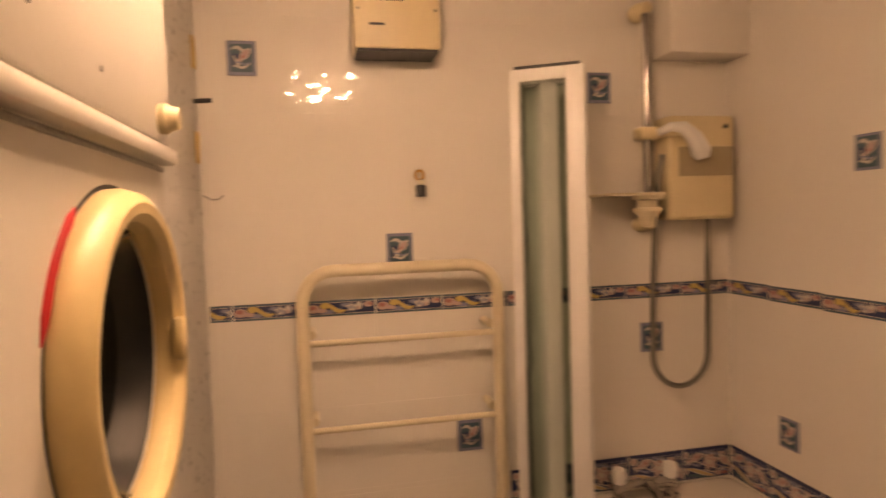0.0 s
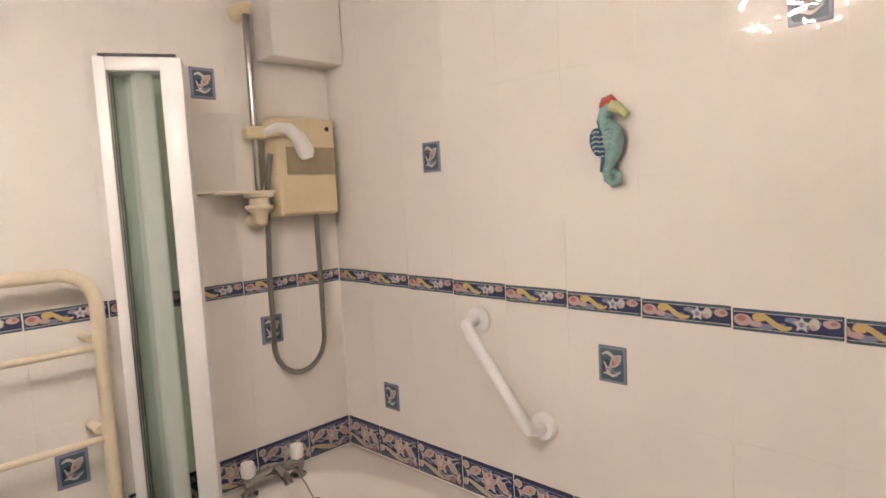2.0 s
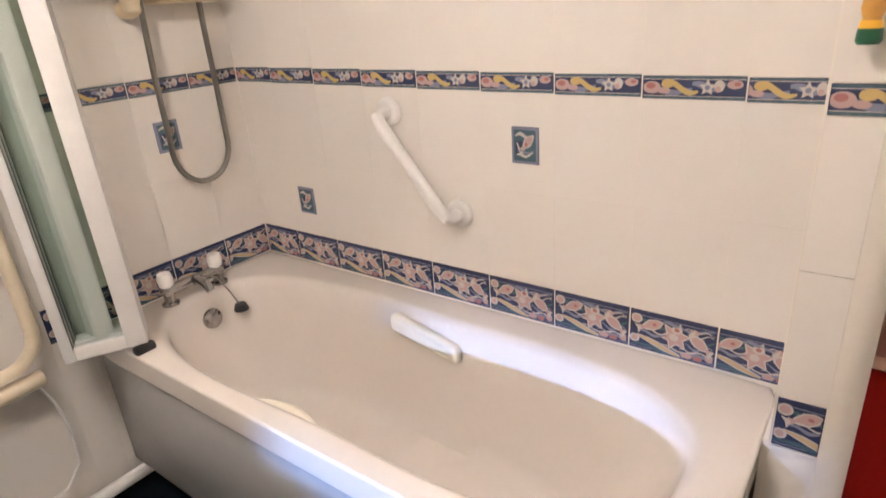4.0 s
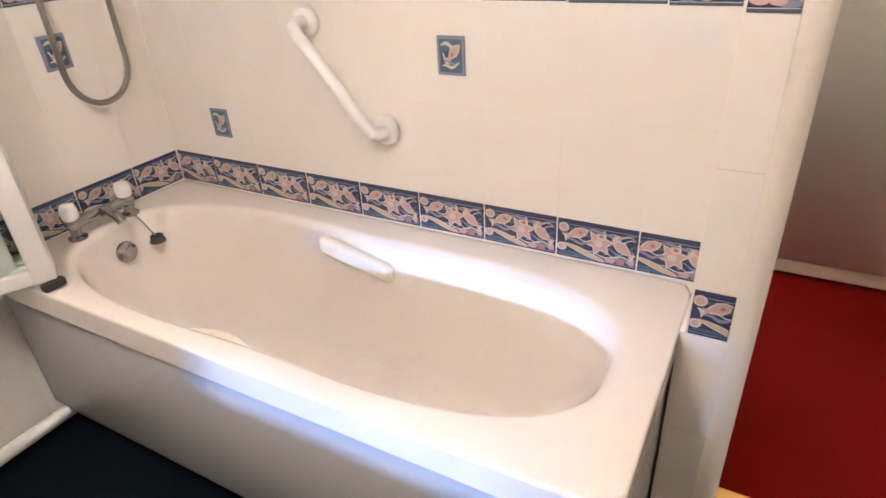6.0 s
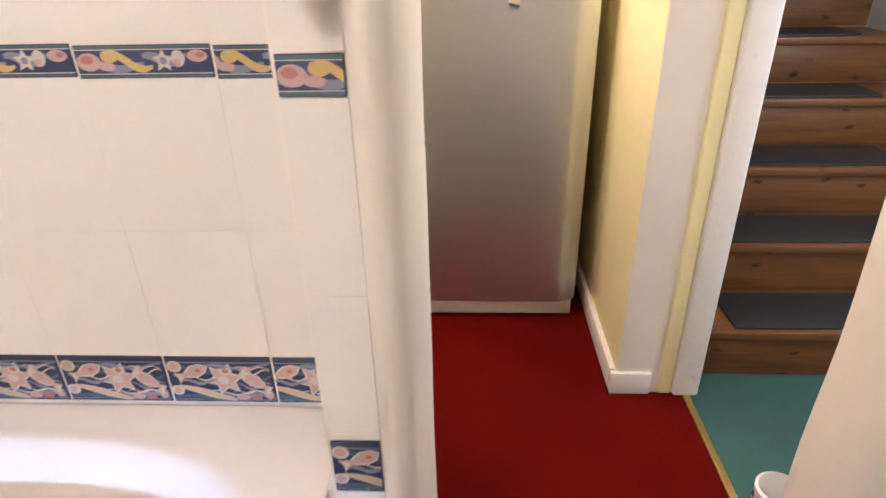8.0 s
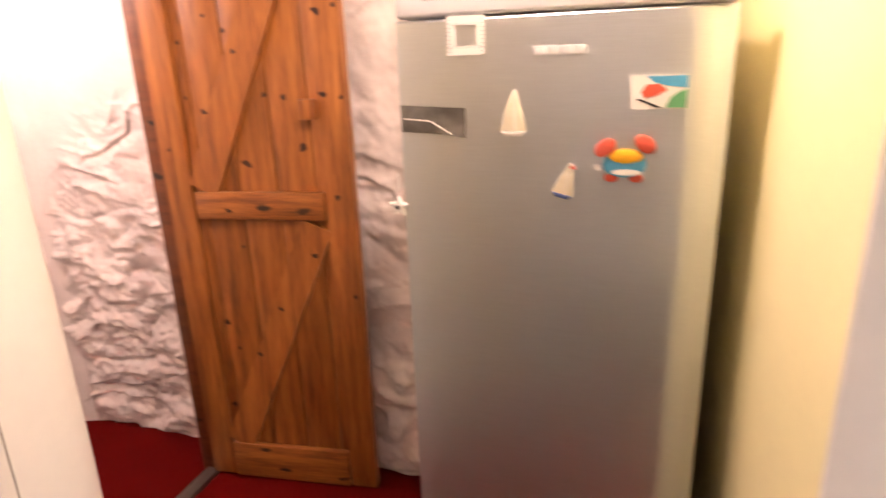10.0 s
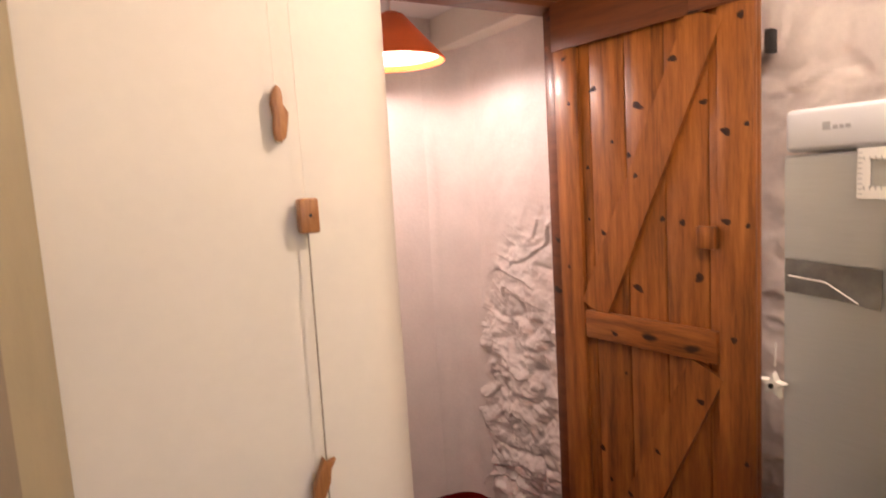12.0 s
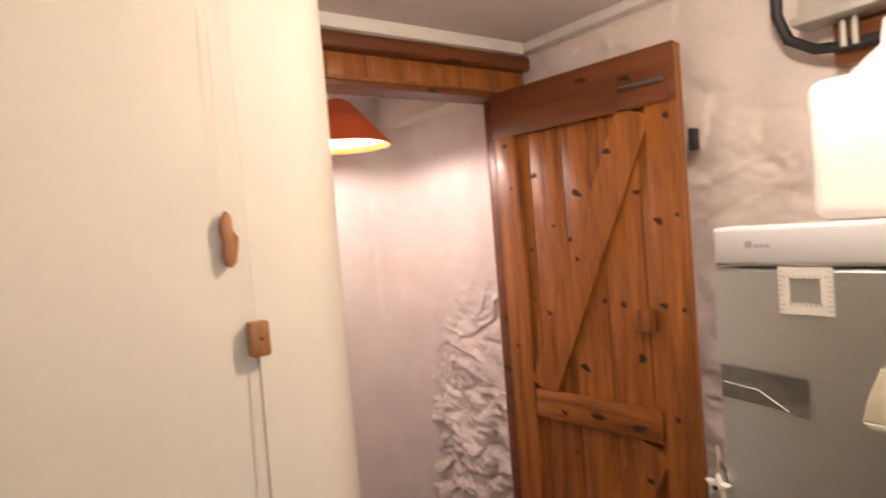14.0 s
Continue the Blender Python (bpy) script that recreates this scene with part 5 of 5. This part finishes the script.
def star_charm():
    t = thing("star_charm", (FRIDGE_X - 0.01, -1.69, 1.06), "small white cloth star hanging at the fridge edge", "ornament")
    m = Matrix.Translation((FRIDGE_X - 0.003, -1.691, 1.088)) @ Matrix.Rotation(radians(-90), 4, "Y") @ Matrix.Rotation(radians(-75), 4, "Z")
    pts = [((0.020 if k % 2 == 0 else 0.010) * math.cos(k * math.tau / 10), (0.020 if k % 2 == 0 else 0.010) * math.sin(k * math.tau / 10)) for k in range(10)]
    part("star", plate(pts, 0.012, m, 0.004), PAPER, t)
    part("button", plate(ellipse(0, 0, 0.004, 0.004, 10), 0.014, m), BLACK, t)
    part("string", tube([(FRIDGE_X - 0.006, -1.691, 1.115), (FRIDGE_X - 0.004, -1.692, 1.150)], 0.0012, 6), PAPER, t)
    return t


sticker()
tape()
sail(-1.911, 1.230, 0.068, 0, False)
sail(-1.998, 1.120, 0.055, -14, True)
card()
crab()
star_charm()


def canister():
    t = thing("plastic_canister", (1.30, -1.91, 1.48), "white translucent plastic canister standing on fridge", "canister")
    b = box(1.16, 1.44, -2.03, -1.812, 1.481, 1.675, 0.022, 4)
    part("body", b, WHITEP, t)
    part("shoulder", lathe([(0.10, 0), (0.09, 0.025), (0.055, 0.055), (0.05, 0.09), (0, 0.09)], Matrix.Translation((1.30, -1.92, 1.668)), 32), WHITEP, t)
    return t


canister()


def meter_box():
    t = thing("meter_box", (1.63, -1.76, 1.77), "grey metal electric box on a stained board with cable", "electric box")
    part("board", box(1.615, 1.652, -2.05, -1.685, 1.77, 2.045, 0.006), PINED, t, "dark stained backing board")
    part("case", box(1.545, 1.615, -1.98, -1.655, 1.868, 2.04, 0.006), GREYM, t)
    part("base_flange", box(1.535, 1.617, -1.985, -1.640, 1.853, 1.868, 0.003), GREYM, t)
    for y in (-1.715, -1.735):
        part("gland", tube([(1.585, y, 1.852), (1.585, y, 1.80)], 0.006, 10), GREYM, t)
    pts = [(1.60, -1.615, 2.05), (1.60, -1.592, 1.98), (1.60, -1.590, 1.90), (1.60, -1.61, 1.845), (1.598, -1.66, 1.812), (1.595, -1.72, 1.802), (1.593, -1.80, 1.805), (1.593, -1.88, 1.815), (1.593, -1.95, 1.85)]
    part("cable", tube(pts, 0.011, 10), BLACK, t, "thick black cable")
    part("screw", lathe([(0.005, 0), (0.004, 0.003), (0, 0.0035)], Matrix.Translation((1.545, -1.70, 1.93)) @ Matrix.Rotation(radians(-90), 4, "Y"), 10), CHROME, t)
    return t


meter_box()
solid("door_catch", box(1.578, 1.606, -1.397, -1.382, 1.650, 1.702, 0.003), BLACK, "small black catch at the open door edge", "catch")

# ---- wall tiles ----
GAP = 0.0007


def tile_mesh(name, w, h, depth, material):
    b = box(-w / 2 + GAP / 2, w / 2 - GAP / 2, -depth, 0, -h / 2 + GAP / 2, h / 2 - GAP / 2, 0.0003, 1)
    return mesh_of(name, b, material, 20)


def motif_tile(name, w, h, depth, base, shapes):
    """A patterned tile: each motif is a thin raised patch of its own glaze."""
    mats = [base]
    b = box(-w / 2 + 0.0017, w / 2 - 0.0017, -depth, 0, -h / 2 + GAP / 2, h / 2 - GAP / 2, 0.0007, 1)
    lift = 0.0003
    for m, outline in shapes:
        if m not in mats:
            mats.append(m)
        lift += 0.00012
        pts = [(min(w / 2 - 0.003, max(-w / 2 + 0.003, x)), min(h / 2 - 0.0015, max(-h / 2 + 0.0015, z))) for x, z in outline]
        f = b.faces.new([b.verts.new((x, -depth - lift, z)) for x, z in pts])
        f.normal_update()
        if f.normal.y > 0:
            f.normal_flip()
        f.material_index = mats.index(m)
    return mesh_of(name, b, mats, 20)


def ribbon(x0, x1, z, amp, waves, thick, phase=0.0, slope=0.0, n=18):
    up, low = [], []
    for k in range(n + 1):
        u = k / n
        zz = z + slope * u + amp * math.sin(phase + u * waves * math.tau)
        th = thick * (0.35 + 0.65 * math.sin(math.pi * min(1, max(0.05, u))))
        up.append((x0 + (x1 - x0) * u, zz + th / 2))
        low.append((x0 + (x1 - x0) * u, zz - th / 2))
    return up + low[::-1]


def fish(cx, cz, s, turn):
    base = [(-1.0, 0.0), (-0.6, 0.32), (-0.1, 0.42), (0.35, 0.25), (0.6, 0.08), (1.0, 0.38), (0.92, 0.0), (1.0, -0.38), (0.6, -0.08), (0.35, -0.25), (-0.1, -0.42), (-0.6, -0.32)]
    c, d = math.cos(turn), math.sin(turn)
    return [(cx + s * (x * c - z * d), cz + s * (x * d + z * c)) for x, z in base]


def stars(cx, cz, r, n=5, turn=0.3, inner=0.48):
    return [(cx + (r if k % 2 == 0 else r * inner) * math.cos(turn + k * math.pi / n), cz + (r if k % 2 == 0 else r * inner) * math.sin(turn + k * math.pi / n)) for k in range(2 * n)]


TW = 0.193
LIST_H, BORD_H = 0.045, 0.102
band_shapes = [
    (TEAL, [(-0.1, 0.0225), (0.1, 0.0225), (0.1, 0.017), (-0.1, 0.017)]), (CREAMG, [(-0.1, 0.0165), (0.1, 0.0165), (0.1, 0.0152), (-0.1, 0.0152)]),
    (CREAMG, [(-0.1, -0.0152), (0.1, -0.0152), (0.1, -0.0165), (-0.1, -0.0165)]), (TEAL, [(-0.1, -0.0170), (0.1, -0.0170), (0.1, -0.0225), (-0.1, -0.0225)]),
    (LILAC, ribbon(-0.09, 0.0, -0.006, 0.004, 1.2, 0.012)), (LILAC, ribbon(0.0, 0.06, 0.004, 0.004, 1, 0.016, 1.0)),
    (PINK, ellipse(-0.076, 0.000, 0.017, 0.012)), (ROSE, ellipse(-0.078, 0.003, 0.009, 0.006)), (PINK, ellipse(-0.052, -0.006, 0.012, 0.006)),
    (OCHRE, ribbon(-0.056, 0.012, 0.006, 0.0075, 0.85, 0.013, 0.6, -0.010)), (OCHRE, ellipse(-0.046, 0.007, 0.012, 0.008)),
    (CREAMG, stars(0.028, 0.001, 0.016)), (LILAC, ellipse(0.028, 0.001, 0.005, 0.005, 10)), (CREAMG, ellipse(0.049, 0.004, 0.009, 0.011)), (PINK, ellipse(0.047, -0.002, 0.005, 0.006, 12)),
    (NAVY, [(0.058, 0.001), (0.09, 0.001), (0.09, -0.013), (0.058, -0.013)]), (PINK, ellipse(0.076, 0.007, 0.014, 0.008)), (ROSE, ellipse(0.08, 0.008, 0.006, 0.004, 10)),
]
bord_shapes = [
    (LILAC, [(-0.1, 0.0395), (0.1, 0.0395), (0.1, 0.0375), (-0.1, 0.0375)]), (LILAC, [(-0.1, -0.0435), (0.1, -0.0435), (0.1, -0.0455), (-0.1, -0.0455)]),
    (TEAL, ribbon(-0.09, 0.0, 0.022, 0.006, 1.0, 0.010)), (LILAC, ribbon(-0.03, 0.09, 0.03, 0.005, 1.3, 0.006)), (TEAL, ribbon(0.02, 0.092, 0.002, 0.008, 1.2, 0.012)),
    (LILAC, ribbon(-0.02, 0.092, -0.036, 0.005, 1.5, 0.010, 1.0)), (CREAMG, ribbon(-0.02, 0.092, -0.028, 0.005, 1.5, 0.004, 1.0)), (TEAL, ribbon(-0.09, 0.03, -0.04, 0.004, 1.1, 0.010)),
    (LILAC, ribbon(0.03, 0.09, -0.012, 0.007, 1.1, 0.006, 2.0)), (CREAMG, ribbon(0.035, 0.09, 0.018, 0.006, 1.1, 0.0035, 2.0)),
    (CREAMG, ellipse(-0.079, 0.030, 0.013, 0.0125)), (PINK, ellipse(-0.079, 0.030, 0.009, 0.0085)), (CREAMG, fish(-0.048, 0.018, 0.034, radians(205))), (PINK, fish(-0.046, 0.019, 0.027, radians(205))),
    (ROSE, ellipse(-0.038, 0.022, 0.005, 0.004, 10)), (CREAMG, ribbon(-0.077, 0.022, -0.016, 0.003, 0.6, 0.016, 1.2, -0.024)), (OCHREP, ribbon(-0.075, 0.02, -0.016, 0.003, 0.6, 0.010, 1.2, -0.024)), (CREAMG, ellipse(-0.082, -0.022, 0.012, 0.011)), (PINK, ellipse(-0.082, -0.022, 0.007, 0.007, 12)),
    (CREAMG, stars(0.008, 0.004, 0.037, 6, 0.2, 0.55)), (PINK, stars(0.008, 0.004, 0.031, 6, 0.2, 0.52)), (CREAMG, ellipse(0.012, 0.022, 0.012, 0.010)), (ROSE, ellipse(0.012, 0.022, 0.006, 0.005, 10)), (CREAMG, ellipse(0.006, 0.002, 0.010, 0.009)),
    (LILAC, ribbon(-0.07, -0.01, -0.002, 0.004, 1.2, 0.008, 0.5)), (CREAMG, ribbon(-0.06, 0.0, 0.006, 0.004, 1.2, 0.003, 0.5)), (PINK, ellipse(0.036, -0.036, 0.012, 0.007)), (ROSE, ellipse(0.060, -0.037, 0.010, 0.006)),
    (PINK, ellipse(0.084, -0.030, 0.008, 0.010)), (CREAMG, ribbon(0.02, 0.092, -0.024, 0.003, 2.1, 0.003)), (CREAMG, ribbon(0.03, 0.092, 0.030, 0.003, 1.7, 0.003)), (PINK, ellipse(0.050, 0.026, 0.009, 0.008)), (LILAC, ribbon(-0.02, 0.02, 0.033, 0.002, 1.0, 0.006)),
    (CREAMG, fish(0.064, 0.000, 0.034, radians(-38))), (PINK, fish(0.064, 0.000, 0.026, radians(-38))), (CREAMG, [(0.036, 0.018), (0.052, 0.034), (0.048, 0.012)]),
]
deco_shapes = [
    (LILAC, rounded(0.066, 0.082, 0.003, 2)), (TEAL, rounded(0.058, 0.074, 0.003, 2)), (NAVY, [(-0.024, 0.008), (-0.006, 0.012), (-0.004, -0.028), (-0.024, -0.022)]), (CREAMG, ribbon(-0.025, 0.025, 0.022, 0.006, 1.0, 0.010)),
    (CREAMG, fish(0.006, 0.006, 0.027, radians(230))), (PINK, fish(0.007, 0.007, 0.021, radians(230))), (ROSE, ellipse(0.004, 0.003, 0.004, 0.005, 10)),
    (CREAMG, ribbon(-0.022, 0.022, -0.026, 0.004, 1.0, 0.007, 1.0, 0.008)), (CREAMG, [(-0.022, 0.006), (-0.018, 0.006), (-0.006, -0.02), (-0.012, -0.022)]), (LILAC, ribbon(-0.02, 0.024, -0.014, 0.003, 1.2, 0.005)),
]
NORTH = Matrix.Identity(4)
EAST = Matrix.Rotation(radians(-90), 4, "Z")
CACHE = {}


def lay(wall, turn, x, y, z, name, w, h, depth, material, shapes=None):
    key = (name, round(w, 4), round(h, 4), depth)
    if key not in CACHE:
        CACHE[key] = motif_tile(name, w, h, depth, material, shapes) if shapes else tile_mesh(name, w, h, depth, material)
    ob = new(name, CACHE[key])
    ob.parent = wall
    jig = 0.00015
    tilt = Matrix.Rotation(random.uniform(-0.001, 0.001), 4, "X") @ Matrix.Rotation(random.uniform(-0.001, 0.001), 4, "Z")
    ob.matrix_basis = Matrix.Translation((x, y, z)) @ turn @ Matrix.Translation((0, random.uniform(-jig, jig), 0)) @ tilt
    return ob


def spans(stop, first):
    out, a, k = [], 0.0, first
    while a < stop - 0.004:
        b2 = min(stop, k)
        out.append((a, b2))
        a, k = b2, k + TW
    return out


ROWS_LOW = [(0.0, 0.14), (0.14, 0.392), (0.392, 0.645)]
ROWS_BATH = [(0.66, 0.902), (0.902, 1.150)]
ROWS_HIGH = [(1.197, 1.457), (1.457, 1.719), (1.719, 1.980), (1.980, CEIL_B)]


def tile_wall(wall, turn, length, put, bath_to, sag):
    for a, b2 in spans(length, 0.17):
        w, c = b2 - a, (a + b2) / 2
        for z0, z1 in [ROWS_BATH[0], (0.902, 1.165), (1.165, 1.457)] + ROWS_HIGH[1:]:
            lay(wall, turn, *put(c, (z0 + z1) / 2), "wall_tile", w, z1 - z0, 0.010, TILE)
        lay(wall, turn, *put(c, 1.176 - sag * c), "listello_tile", w, LIST_H, 0.0115, NAVY, band_shapes)
        if a < bath_to:
            lay(wall, turn, *put(c, 0.608), "border_tile", w, BORD_H, 0.0115, NAVY, bord_shapes)
        if b2 > bath_to + 0.001:
            lo, hi = max(a, bath_to), b2
            for z0, z1 in ROWS_LOW + [(0.645, 0.66)]:
                lay(wall, turn, *put((lo + hi) / 2, (z0 + z1) / 2), "wall_tile", hi - lo, z1 - z0, 0.010, TILE)


tile_wall(wall_north, NORTH, 1.58, lambda c, z: (-c, 0.0125, z), 0.66, -0.004)
east_face = tagged(new("wall_tiling"), "white tiled wall along the bath with sea-life bands", "wall", kind="structure")
tile_wall(east_face, EAST, -BATH_END - 0.004, lambda c, z: (0.0125, -c, z), 9.0, 0.013)
cy, cw = BATH_END - 0.039, 0.076
for z0, z1 in [(0.0, 0.30), (0.30, 0.552), (0.660, 0.902), (0.902, 1.150)] + ROWS_HIGH:
    lay(east_face, EAST, COL_X + 0.0125, cy, (z0 + z1) / 2, "wall_tile", cw, z1 - z0, 0.010, TILE)
half_band = [(m, [(x + 0.056, z) for x, z in s]) for m, s in band_shapes if min(x for x, z in s) < -0.04]
half_bord = [(m, [(x + 0.056, z) for x, z in s]) for m, s in bord_shapes if min(x for x, z in s) < -0.03]
lay(east_face, EAST, COL_X + 0.0125, cy, 1.1735, "listello_tile", cw, LIST_H, 0.0116, NAVY, half_band)
lay(east_face, EAST, COL_X + 0.0125, cy, 0.606, "border_tile", cw, BORD_H, 0.0116, NAVY, half_bord)
for x, z in ((-1.061, 1.338), (-0.871, 0.781), (-1.467, 1.864), (-0.440, 1.80), (-0.277, 1.031)):
    lay(wall_north, NORTH, x, 0.0025, z, "deco_tile", 0.078, 0.092, 0.004, LILAC, deco_shapes)
for y, z in ((-0.496, 1.548), (-1.061, 1.019), (-0.249, 0.778), (-1.465, 1.747)):
    lay(east_face, EAST, 0.0025, y, z, "deco_tile", 0.074, 0.088, 0.004, LILAC, deco_shapes)
